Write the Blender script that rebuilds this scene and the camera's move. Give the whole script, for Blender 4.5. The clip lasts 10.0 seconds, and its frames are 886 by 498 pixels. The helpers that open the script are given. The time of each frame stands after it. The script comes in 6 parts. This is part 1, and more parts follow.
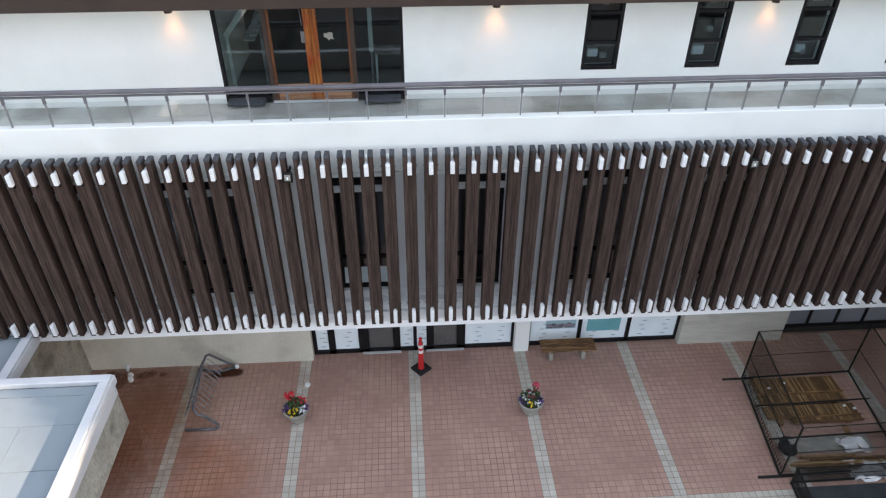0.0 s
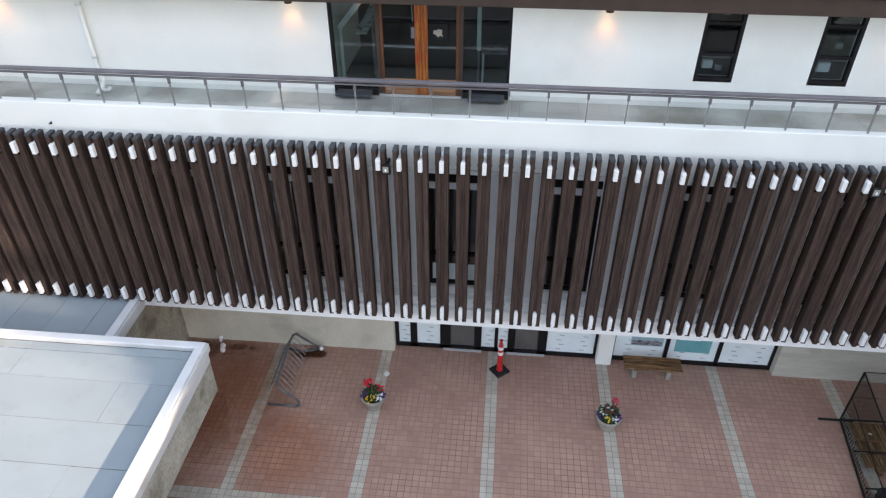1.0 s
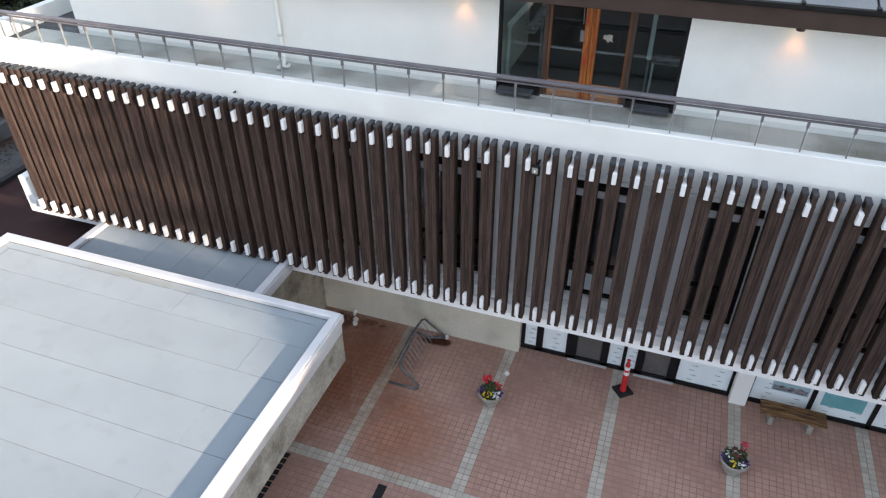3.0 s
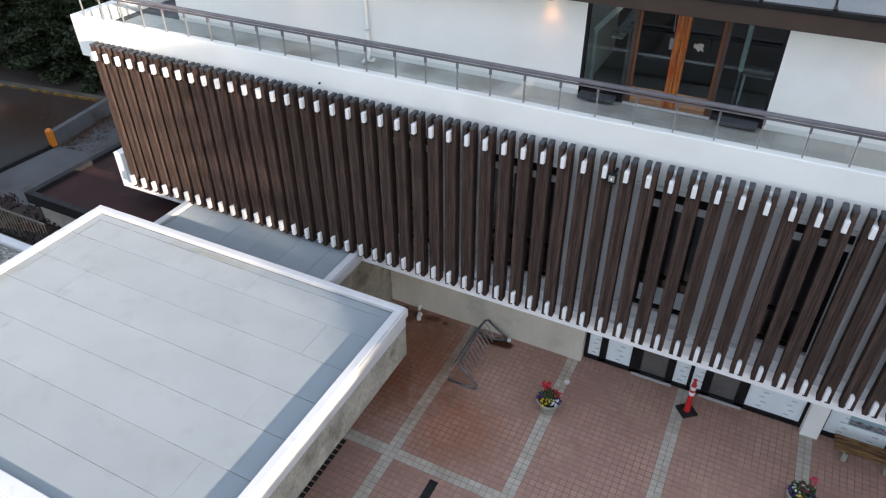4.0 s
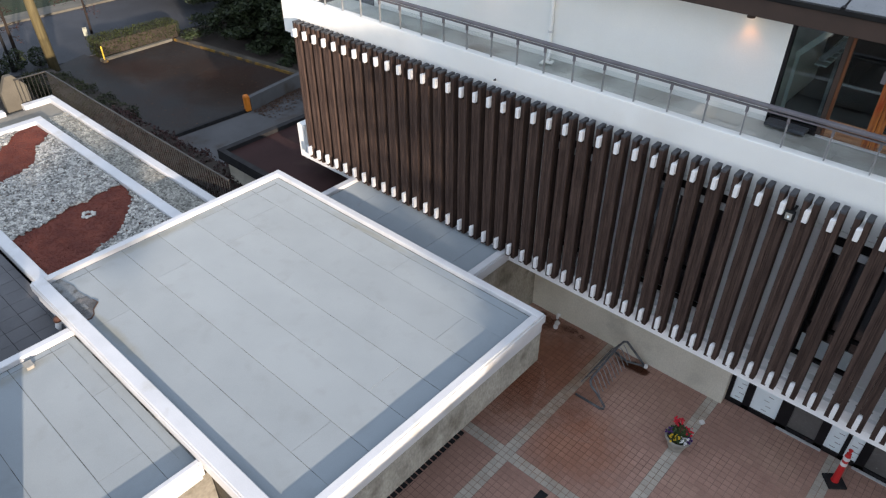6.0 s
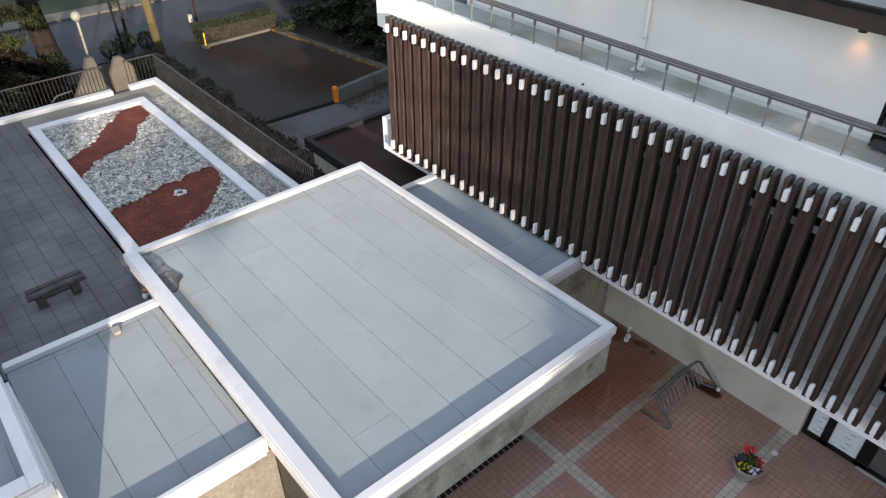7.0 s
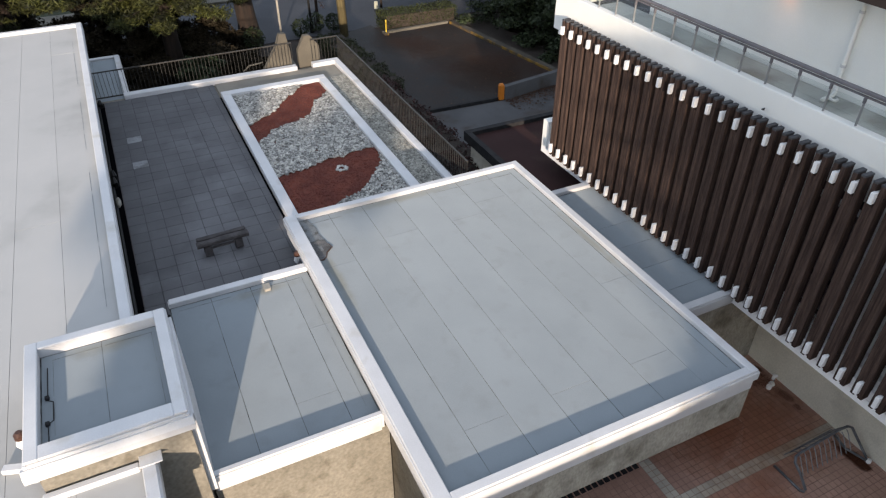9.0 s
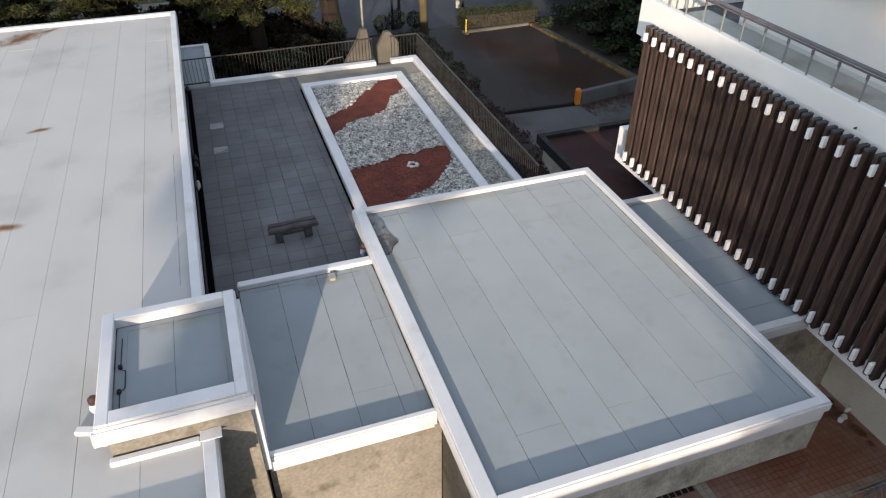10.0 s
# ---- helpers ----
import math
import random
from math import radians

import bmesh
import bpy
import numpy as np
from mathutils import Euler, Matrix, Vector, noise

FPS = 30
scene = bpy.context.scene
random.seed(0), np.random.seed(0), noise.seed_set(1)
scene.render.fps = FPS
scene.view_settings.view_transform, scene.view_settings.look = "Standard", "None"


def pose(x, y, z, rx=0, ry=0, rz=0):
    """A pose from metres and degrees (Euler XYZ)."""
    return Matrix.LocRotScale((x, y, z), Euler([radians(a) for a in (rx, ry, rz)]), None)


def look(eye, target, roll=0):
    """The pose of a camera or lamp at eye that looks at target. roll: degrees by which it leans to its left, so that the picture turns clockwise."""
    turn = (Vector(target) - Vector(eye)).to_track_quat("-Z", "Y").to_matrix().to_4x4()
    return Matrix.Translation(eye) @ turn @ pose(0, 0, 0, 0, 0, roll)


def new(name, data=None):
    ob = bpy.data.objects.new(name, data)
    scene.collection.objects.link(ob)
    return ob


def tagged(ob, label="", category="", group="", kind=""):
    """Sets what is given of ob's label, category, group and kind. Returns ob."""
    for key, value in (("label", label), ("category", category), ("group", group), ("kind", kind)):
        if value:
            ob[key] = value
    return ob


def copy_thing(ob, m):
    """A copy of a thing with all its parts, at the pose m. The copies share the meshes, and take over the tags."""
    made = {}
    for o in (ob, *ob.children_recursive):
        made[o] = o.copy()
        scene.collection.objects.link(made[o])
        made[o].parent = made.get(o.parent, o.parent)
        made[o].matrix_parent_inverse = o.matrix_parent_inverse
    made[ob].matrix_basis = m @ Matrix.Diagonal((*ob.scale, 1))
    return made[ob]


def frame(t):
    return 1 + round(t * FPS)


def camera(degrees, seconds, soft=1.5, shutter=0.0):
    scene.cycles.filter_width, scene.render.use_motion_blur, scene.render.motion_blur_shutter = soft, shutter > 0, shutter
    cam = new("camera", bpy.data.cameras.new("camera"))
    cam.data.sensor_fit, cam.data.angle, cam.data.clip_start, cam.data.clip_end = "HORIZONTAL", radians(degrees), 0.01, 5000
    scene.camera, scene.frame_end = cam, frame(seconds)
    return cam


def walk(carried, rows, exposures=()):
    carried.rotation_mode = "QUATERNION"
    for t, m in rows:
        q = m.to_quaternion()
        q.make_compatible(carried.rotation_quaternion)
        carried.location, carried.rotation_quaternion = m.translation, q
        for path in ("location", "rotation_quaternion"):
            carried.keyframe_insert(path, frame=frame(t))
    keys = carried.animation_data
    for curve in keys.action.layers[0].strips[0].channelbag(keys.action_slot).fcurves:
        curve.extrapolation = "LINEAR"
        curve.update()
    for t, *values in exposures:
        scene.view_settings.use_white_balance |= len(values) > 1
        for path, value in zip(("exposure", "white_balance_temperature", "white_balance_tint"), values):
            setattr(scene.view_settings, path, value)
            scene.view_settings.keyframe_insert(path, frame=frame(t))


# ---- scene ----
FOV = 65.71
EYE = (0.0, 0.0, 13.2)
cam = camera(FOV, 10.0, soft=1.25)


def aim(yaw, pitch, roll):
    return pose(*EYE, 90 + pitch, 0, yaw) @ pose(0, 0, 0, 0, 0, roll)


# seconds, yaw, pitch, roll of a hovering camera that turns to its left
TURN = [
    (0, -3.694, -36.367, 0.156),
    (0.5, 1.013, -36.349, -0.076),
    (1, 5.537, -36.363, -0.096),
    (1.5, 9.491, -36.395, -0.182),
    (2, 13.351, -36.389, -0.262),
    (2.5, 16.546, -36.393, -0.383),
    (4, 26.888, -36.385, -0.348),
    (4.5, 30.650, -36.370, -0.341),
    (5, 34.415, -36.398, -0.208),
    (6.5, 45.992, -36.266, -0.224),
    (7, 49.750, -36.308, -0.254),
    (7.5, 53.428, -36.309, -0.125),
    (8, 57.187, -36.308, -0.074),
    (8.5, 60.882, -36.314, -0.187),
    (9, 64.295, -36.292, 0.005),
    (9.5, 67.651, -36.284, 0.007),
    (10, 70.984, -36.272, 0.007)]
walk(cam, [(t, aim(a, b, c)) for t, a, b, c in TURN], [(0.0, 2.0, 6950.0, 13.8), (3.0, 1.80, 6860.0, 13.8), (5.0, 1.50, 6740.0, 13.8), (6.5, 1.38, 6810.0, 13.8), (8.0, 1.24, 6900.0, 13.8), (10.0, 1.05, 6960.0, 13.8)])

# ---- world and sun ----
world = bpy.data.worlds.new("sky")
scene.world = world
world.use_nodes = True
wn = world.node_tree
SUN_TO = Vector((0.93, -0.365, 0.20)).normalized()
sky = wn.nodes.new("ShaderNodeTexSky")
sky.sky_type, sky.sun_disc = "NISHITA", False
sky.sun_elevation = math.asin(SUN_TO.z)
sky.sun_rotation = math.atan2(SUN_TO.x, SUN_TO.y)
sky.air_density, sky.dust_density, sky.ozone_density = 1.0, 1.0, 2.0
veil = wn.nodes.new("ShaderNodeMix")  # thin high cloud over the whole sky
veil.data_type = "RGBA"
veil.inputs[0].default_value = 0.55
veil.inputs[7].default_value = (4.05, 4.65, 5.5, 1)
wn.links.new(sky.outputs[0], veil.inputs[6])
wn.links.new(veil.outputs[2], wn.nodes["Background"].inputs[0])
wn.nodes["Background"].inputs[1].default_value = 0.122
sun = new("sun", bpy.data.lights.new("sun", "SUN"))
sun.data.energy, sun.data.angle, sun.data.color = 3.3, radians(0.8), (1.0, 0.865, 0.72)
sun.matrix_world = look(SUN_TO * 60, (0, 0, 0))


# ---- materials ----
def mat(name, a, b, rough=0.7, scale=1.2, grain=30.0, bump=0.15, metal=0.0, rnd=0.0, island=0.0, stretch=(1, 1, 1), fine=0.12,
        stain=None, stain_scale=0.5, stain_at=(0.55, 0.7), coat=0.0, spec=0.35):
    """A surface with slow changes from a to b, a fine grain, relief, and stains of their own colour."""
    m = bpy.data.materials.new(name)
    m.use_nodes = True
    n, l = m.node_tree.nodes, m.node_tree.links
    out = n["Principled BSDF"]
    geo = n.new("ShaderNodeNewGeometry")
    mp = n.new("ShaderNodeMapping")
    mp.inputs["Scale"].default_value = stretch
    l.new(geo.outputs["Position"], mp.inputs["Vector"])

    def noisy(sc, detail=4.0, vec=mp.outputs[0]):
        t = n.new("ShaderNodeTexNoise")
        t.inputs["Scale"].default_value, t.inputs["Detail"].default_value = sc, detail
        l.new(vec, t.inputs["Vector"])
        return t.outputs["Fac"]

    def ramp(src, lo, hi):
        r = n.new("ShaderNodeMapRange")
        r.inputs[1].default_value, r.inputs[2].default_value = lo, hi
        l.new(src, r.inputs[0])
        return r.outputs[0]

    def mix(fac, c1, c2, mode="MIX"):
        x = n.new("ShaderNodeMix")
        x.data_type, x.blend_type = "RGBA", mode
        for sock, v in ((x.inputs[0], fac), (x.inputs[6], c1), (x.inputs[7], c2)):
            if isinstance(v, (int, float)):
                sock.default_value = v
            elif isinstance(v, tuple):
                sock.default_value = (*v, 1)
            else:
                l.new(v, sock)
        return x.outputs[2]

    col = mix(ramp(noisy(scale), 0.35, 0.65), a, b)
    if stain:
        col = mix(ramp(noisy(stain_scale, 6.0, geo.outputs["Position"]), *stain_at), col, stain)
    g = noisy(grain, 5.0)
    v = ramp(g, 0.25, 0.75)
    if rnd or island:
        if rnd:
            info = n.new("ShaderNodeObjectInfo").outputs["Random"]
        else:
            info = geo.outputs["Random Per Island"]
        amount = rnd or island
        r = n.new("ShaderNodeMapRange")
        r.inputs[3].default_value, r.inputs[4].default_value = 1 - amount, 1 + amount * 0.6
        l.new(info, r.inputs[0])
        col = mix(1.0, col, r.outputs[0], "MULTIPLY")
    f = n.new("ShaderNodeMapRange")
    f.inputs[3].default_value, f.inputs[4].default_value = 1 - fine, 1 + fine * 0.5
    l.new(v, f.inputs[0])
    col = mix(1.0, col, f.outputs[0], "MULTIPLY")
    l.new(col, out.inputs["Base Color"])
    out.inputs["Roughness"].default_value, out.inputs["Metallic"].default_value = rough, metal
    out.inputs["Coat Weight"].default_value = coat
    out.inputs["Specular IOR Level"].default_value = spec
    rr = n.new("ShaderNodeMapRange")
    rr.inputs[3].default_value, rr.inputs[4].default_value = max(rough - 0.12, 0.02), min(rough + 0.1, 1)
    l.new(v, rr.inputs[0])
    l.new(rr.outputs[0], out.inputs["Roughness"])
    if bump:
        b_ = n.new("ShaderNodeBump")
        b_.inputs["Strength"].default_value, b_.inputs["Distance"].default_value = bump, 0.02
        l.new(g, b_.inputs["Height"])
        l.new(b_.outputs[0], out.inputs["Normal"])
    return m


STUCCO = mat("white stucco", (0.84, 0.85, 0.825), (0.79, 0.80, 0.775), 0.85, 0.7, 60, 0.2, fine=0.05, stain=(0.74, 0.74, 0.71), stain_scale=0.35, stain_at=(0.58, 0.75))
CAP = mat("white painted metal", (0.61, 0.62, 0.635), (0.55, 0.56, 0.575), 0.5, 1.5, 40, 0.05, fine=0.06, stain=(0.47, 0.46, 0.43), stain_scale=1.3, stain_at=(0.6, 0.75))
BRACKET = mat("white bracket paint", (0.82, 0.82, 0.82), (0.78, 0.78, 0.78), 0.5, 3, 40, 0.05)
BOARDED = mat("board-marked pale concrete", (0.56, 0.54, 0.475), (0.48, 0.465, 0.405), 0.9, 1.1, 5.0, 0.5, fine=0.12, stretch=(0.5, 0.5, 2.6), stain=(0.30, 0.28, 0.23), stain_scale=1.2, stain_at=(0.6, 0.78))
CONCRETE = mat("pale concrete", (0.69, 0.655, 0.565), (0.58, 0.55, 0.465), 0.9, 0.9, 35, 0.3, fine=0.15, stretch=(1, 1, 0.5), stain=(0.40, 0.375, 0.32), stain_scale=0.9, stain_at=(0.55, 0.78))
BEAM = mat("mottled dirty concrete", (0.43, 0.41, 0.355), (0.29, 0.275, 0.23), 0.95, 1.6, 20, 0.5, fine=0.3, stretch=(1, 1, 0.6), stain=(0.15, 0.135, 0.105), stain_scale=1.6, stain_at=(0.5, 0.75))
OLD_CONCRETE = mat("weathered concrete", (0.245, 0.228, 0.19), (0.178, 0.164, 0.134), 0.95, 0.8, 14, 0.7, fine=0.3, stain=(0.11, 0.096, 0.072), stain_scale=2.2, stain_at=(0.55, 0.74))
WOOD = mat("dark stained wood", (0.094, 0.0635, 0.053), (0.050, 0.0342, 0.0298), 0.9, 4, 22, 0.35, spec=0.05, rnd=0.14, stretch=(6, 6, 0.35), fine=0.4)
WOOD_TOP = mat("grey weathered wood ends", (0.068, 0.071, 0.078), (0.046, 0.048, 0.054), 0.8, 5, 50, 0.2, rnd=0.2)
MEMBRANE = mat("grey roofing membrane", (0.279, 0.319, 0.344), (0.26, 0.298, 0.322), 0.9, 0.9, 120, 0.12, rnd=0.05, fine=0.10, stain=(0.247, 0.278, 0.295), stain_scale=2.2, stain_at=(0.56, 0.8), spec=0.15)
PALE_MEMBRANE = mat("pale roofing membrane", (0.46, 0.463, 0.455), (0.425, 0.43, 0.424), 0.9, 0.5, 120, 0.12, rnd=0.05, fine=0.08, stain=(0.33, 0.335, 0.325), stain_scale=0.5, stain_at=(0.55, 0.8), spec=0.15)
MEMBRANE.node_tree.nodes["Principled BSDF"].inputs["Diffuse Roughness"].default_value = 0.8  # mineral grit
SEAM = mat("dark seam tar", (0.02, 0.02, 0.02), (0.20, 0.22, 0.22), 0.8, 2.6, 60, 0.1)
EDGE_SEAM = mat("grey lap seam", (0.10, 0.11, 0.112), (0.24, 0.262, 0.268), 0.85, 3.5, 60, 0.1)
# the pale stain paints worn spots and also light thrown back by windows
TILE = mat("brick red quarry tile", (0.445, 0.273, 0.217), (0.37, 0.223, 0.177), 0.5, 0.8, 45, 0.15, island=0.09, fine=0.22, stain=(0.47, 0.31, 0.238), stain_scale=0.55, stain_at=(0.52, 0.72))
TILE_P = mat("brick red quarry tile piece", (0.445, 0.273, 0.217), (0.37, 0.223, 0.177), 0.5, 0.8, 45, 0.15, rnd=0.09, fine=0.22, stain=(0.47, 0.31, 0.238), stain_scale=0.55, stain_at=(0.52, 0.72))
BAND = mat("pale grey quarry tile", (0.53, 0.495, 0.43), (0.43, 0.40, 0.345), 0.6, 1.0, 45, 0.15, island=0.12, fine=0.14, stain=(0.40, 0.335, 0.275), stain_scale=0.9, stain_at=(0.52, 0.72))
GROUT = mat("dark grout", (0.19, 0.125, 0.10), (0.36, 0.235, 0.19), 0.9, 0.8, 60, 0.2)
SLAB = mat("grey paving slab", (0.117, 0.119, 0.127), (0.09, 0.092, 0.099), 0.85, 0.7, 50, 0.2, rnd=0.08, fine=0.15, stain=(0.15, 0.154, 0.165), stain_scale=0.5, stain_at=(0.52, 0.7))
JOINT = mat("dark sand joint", (0.040, 0.041, 0.045), (0.026, 0.026, 0.029), 0.95, 2, 40, 0.2)
FLATBLACK = mat("flat black without sheen", (0.004, 0.004, 0.005), (0.003, 0.003, 0.004), 1.0, 3, 40, 0.0, spec=0.0)
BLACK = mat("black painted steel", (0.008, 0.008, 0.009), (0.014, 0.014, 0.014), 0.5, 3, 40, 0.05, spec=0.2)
FRAME = mat("dark window frame", (0.010, 0.009, 0.011), (0.016, 0.015, 0.016), 0.5, 3, 40, 0.03, spec=0.15)
STEEL = mat("grey painted rail", (0.19, 0.18, 0.195), (0.145, 0.137, 0.15), 0.45, 3, 50, 0.05, metal=0.2)
GALV = mat("galvanised steel tube", (0.17, 0.178, 0.195), (0.085, 0.09, 0.10), 0.4, 5, 50, 0.08, metal=0.2)
WIRE = mat("pale worn steel rod", (0.30, 0.31, 0.33), (0.17, 0.175, 0.19), 0.4, 5, 50, 0.08, metal=0.2)
POST = mat("pale grey rail post", (0.30, 0.31, 0.315), (0.24, 0.25, 0.255), 0.4, 3, 50, 0.05, metal=0.3)
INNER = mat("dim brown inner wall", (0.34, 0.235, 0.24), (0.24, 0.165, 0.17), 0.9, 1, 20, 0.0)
EAVE = mat("brown painted beam", (0.060, 0.038, 0.030), (0.045, 0.03, 0.024), 0.55, 2, 30, 0.1)
DOORWOOD = mat("varnished orange wood", (0.46, 0.165, 0.036), (0.20, 0.045, 0.012), 0.3, 3, 14, 0.1, stretch=(9, 9, 0.5), fine=0.35, coat=0.4, stain=(0.30, 0.05, 0.014), stain_scale=2.0, stain_at=(0.45, 0.6))
FADEDWOOD = mat("sun-faded tan wood", (0.40, 0.215, 0.115), (0.24, 0.115, 0.06), 0.5, 3, 14, 0.15, stretch=(0.8, 6, 6), fine=0.3)
# the door wood in a darker, duller brown
BROWNWOOD = mat("dull brown varnished wood", (0.17, 0.066, 0.026), (0.10, 0.036, 0.016), 0.4, 3, 14, 0.15, stretch=(8, 8, 0.6), fine=0.35, coat=0.2)
PAVER = mat("dirty terrace tile", (0.48, 0.50, 0.475), (0.39, 0.405, 0.385), 0.8, 1.2, 40, 0.15, rnd=0.06, stain=(0.245, 0.225, 0.19), stain_scale=0.6, stain_at=(0.5, 0.74))
DARKSLAB = mat("near-black reflection slab", (0.014, 0.015, 0.017), (0.02, 0.02, 0.022), 0.3, 1, 20, 0.0)
PALEWALL = mat("pale green inner wall", (0.66, 0.72, 0.68), (0.55, 0.61, 0.58), 0.8, 1, 20, 0.0)
# the dimness of the rooms is put into these two colours
DARK = mat("near-black interior with gloom in the colour", (0.02, 0.019, 0.02), (0.03, 0.028, 0.028), 0.8, 1, 20, 0.0)
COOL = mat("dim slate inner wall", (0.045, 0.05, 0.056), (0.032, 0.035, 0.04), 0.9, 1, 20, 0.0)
SHELF = mat("dim pale room clutter", (0.30, 0.32, 0.33), (0.12, 0.125, 0.13), 0.7, 7, 30, 0.0)
FILM = mat("frosted window film", (0.84, 0.92, 0.95), (0.77, 0.86, 0.90), 0.45, 2, 30, 0.0, fine=0.04)
PANEL = mat("grey wall panel", (0.80, 0.81, 0.83), (0.73, 0.74, 0.76), 0.7, 1, 30, 0.05)
# darker than bare asphalt: shade of overhead trees is in the colour
ASPHALT = mat("asphalt", (0.026, 0.0238, 0.0232), (0.0185, 0.017, 0.0165), 0.72, 0.7, 60, 0.3, fine=0.35, stain=(0.030, 0.018, 0.014), stain_scale=0.22, stain_at=(0.45, 0.62), spec=0.25)
ROADM = mat("street asphalt", (0.050, 0.054, 0.064), (0.036, 0.039, 0.047), 0.85, 0.4, 60, 0.3, fine=0.2)
DRIVE = mat("grey concrete driveway", (0.085, 0.087, 0.092), (0.06, 0.061, 0.064), 0.85, 0.5, 40, 0.2, stain=(0.05, 0.04, 0.035), stain_scale=0.7, stain_at=(0.55, 0.7))
EARTH = mat("dark earth and litter", (0.045, 0.034, 0.028), (0.03, 0.025, 0.02), 0.95, 0.8, 12, 0.8, fine=0.4)
GRASS = mat("lawn", (0.026, 0.036, 0.010), (0.016, 0.023, 0.007), 0.95, 0.5, 25, 0.8, fine=0.4)
BROWNROOF = mat("brown roofing", (0.046, 0.024, 0.023), (0.033, 0.017, 0.017), 0.85, 0.6, 60, 0.2, spec=0.12, stain=(0.06, 0.038, 0.03), stain_scale=0.8, stain_at=(0.55, 0.75))
MULCH = mat("red crushed stone", (0.165, 0.046, 0.030), (0.115, 0.031, 0.022), 0.95, 2.0, 40, 0.9, fine=0.35)
PEBBLE = mat("white pebbles", (0.48, 0.475, 0.44), (0.29, 0.29, 0.275), 0.8, 4, 40, 0.1, island=0.72)
PEBBLE2 = mat("grey pebbles", (0.34, 0.34, 0.305), (0.235, 0.235, 0.212), 0.8, 4, 40, 0.1, island=0.55)
EDGING = mat("dull brown edging", (0.085, 0.07, 0.07), (0.05, 0.042, 0.042), 0.6, 3, 40, 0.1)
SAND = mat("beige concrete kerb", (0.14, 0.13, 0.107), (0.10, 0.093, 0.078), 0.9, 1, 40, 0.2)
BEIGE = mat("beige stone wall", (0.115, 0.104, 0.083), (0.08, 0.072, 0.058), 0.9, 1.2, 30, 0.3)
YELLOW = mat("yellow paint", (0.27, 0.155, 0.025), (0.17, 0.10, 0.025), 0.7, 3, 30, 0.1, stain=(0.075, 0.058, 0.038), stain_scale=1.6, stain_at=(0.44, 0.56))
ORANGE = mat("orange plastic", (0.62, 0.20, 0.02), (0.55, 0.17, 0.02), 0.5, 3, 30, 0.05)
TRAY = mat("slate blue tray", (0.062, 0.072, 0.088), (0.045, 0.053, 0.066), 0.6, 3, 40, 0.1)
RED = mat("red orange cone plastic", (0.60, 0.028, 0.03), (0.50, 0.022, 0.024), 0.45, 5, 30, 0.05)
RUBBER = mat("black rubber", (0.016, 0.016, 0.018), (0.026, 0.026, 0.027), 0.8, 5, 40, 0.15, spec=0.2)
WHITE = mat("plain white", (0.8, 0.8, 0.8), (0.74, 0.74, 0.74), 0.5, 4, 40, 0.05)
BENCHW = mat("weathered bench wood", (0.34, 0.185, 0.08), (0.085, 0.043, 0.02), 0.75, 3, 20, 0.3, stretch=(0.9, 9, 9), rnd=0.35, fine=0.4)
GREYWOOD = mat("grey bench wood", (0.085, 0.078, 0.08), (0.05, 0.046, 0.047), 0.85, 4, 20, 0.3, rnd=0.2, fine=0.3)
LUMBER = mat("stacked lumber", (0.215, 0.122, 0.05), (0.115, 0.062, 0.026), 0.75, 2.2, 20, 0.3, rnd=0.3, fine=0.4)
RAWWOOD = mat("raw tan timber", (0.44, 0.28, 0.13), (0.25, 0.145, 0.065), 0.7, 4, 20, 0.2, stretch=(0.6, 8, 8), rnd=0.3, fine=0.3)
POT = mat("grey stone planter", (0.36, 0.34, 0.30), (0.27, 0.26, 0.23), 0.9, 5, 50, 0.3)
SOIL = mat("soil", (0.04, 0.03, 0.02), (0.03, 0.022, 0.015), 0.95, 5, 40, 0.5)
LEAF = mat("dark green leaves", (0.029, 0.044, 0.015), (0.014, 0.023, 0.009), 0.7, 3, 20, 0.0, island=0.45)
PLANT = mat("fresh green plant leaves", (0.055, 0.10, 0.03), (0.028, 0.055, 0.018), 0.6, 5, 20, 0.0, island=0.5)
LITTER = mat("dead leaves", (0.085, 0.045, 0.028), (0.045, 0.026, 0.018), 0.9, 3, 20, 0.0, island=0.5)
# leaf tone darkened to hold the shade under the trees
SHADE_LEAF = mat("evergreen leaves with shade in the colour", (0.036, 0.030, 0.020), (0.023, 0.019, 0.013), 0.85, 1.5, 20, 0.0, island=0.4, spec=0.05)
GLOBE = mat("dull milky glass", (0.32, 0.33, 0.27), (0.26, 0.27, 0.22), 0.4, 4, 30, 0.0)
SLATE = mat("grey roof glazing", (0.20, 0.21, 0.215), (0.15, 0.16, 0.165), 0.35, 1.2, 40, 0.05, rnd=0.1, spec=0.5)
STRIP = mat("pale concrete strip", (0.25, 0.235, 0.20), (0.19, 0.175, 0.15), 0.9, 1, 40, 0.2)
KERB = mat("dirty brown kerb", (0.085, 0.075, 0.06), (0.05, 0.044, 0.036), 0.9, 1.5, 30, 0.3)
LEDGE = mat("bright white paint", (0.92, 0.92, 0.92), (0.88, 0.88, 0.88), 0.6, 1.2, 40, 0.05, fine=0.05)
CONIFER = mat("olive conifer foliage", (0.054, 0.061, 0.0105), (0.009, 0.012, 0.004), 0.75, 1.5, 20, 0.0, island=0.5)
HEDGE = mat("hedge leaves", (0.036, 0.047, 0.010), (0.017, 0.023, 0.006), 0.75, 1.5, 20, 0.0, island=0.5)
DARKHEDGE = mat("dark hedge leaves", (0.034, 0.040, 0.010), (0.014, 0.018, 0.006), 0.8, 1.0, 20, 0.0, island=0.5)
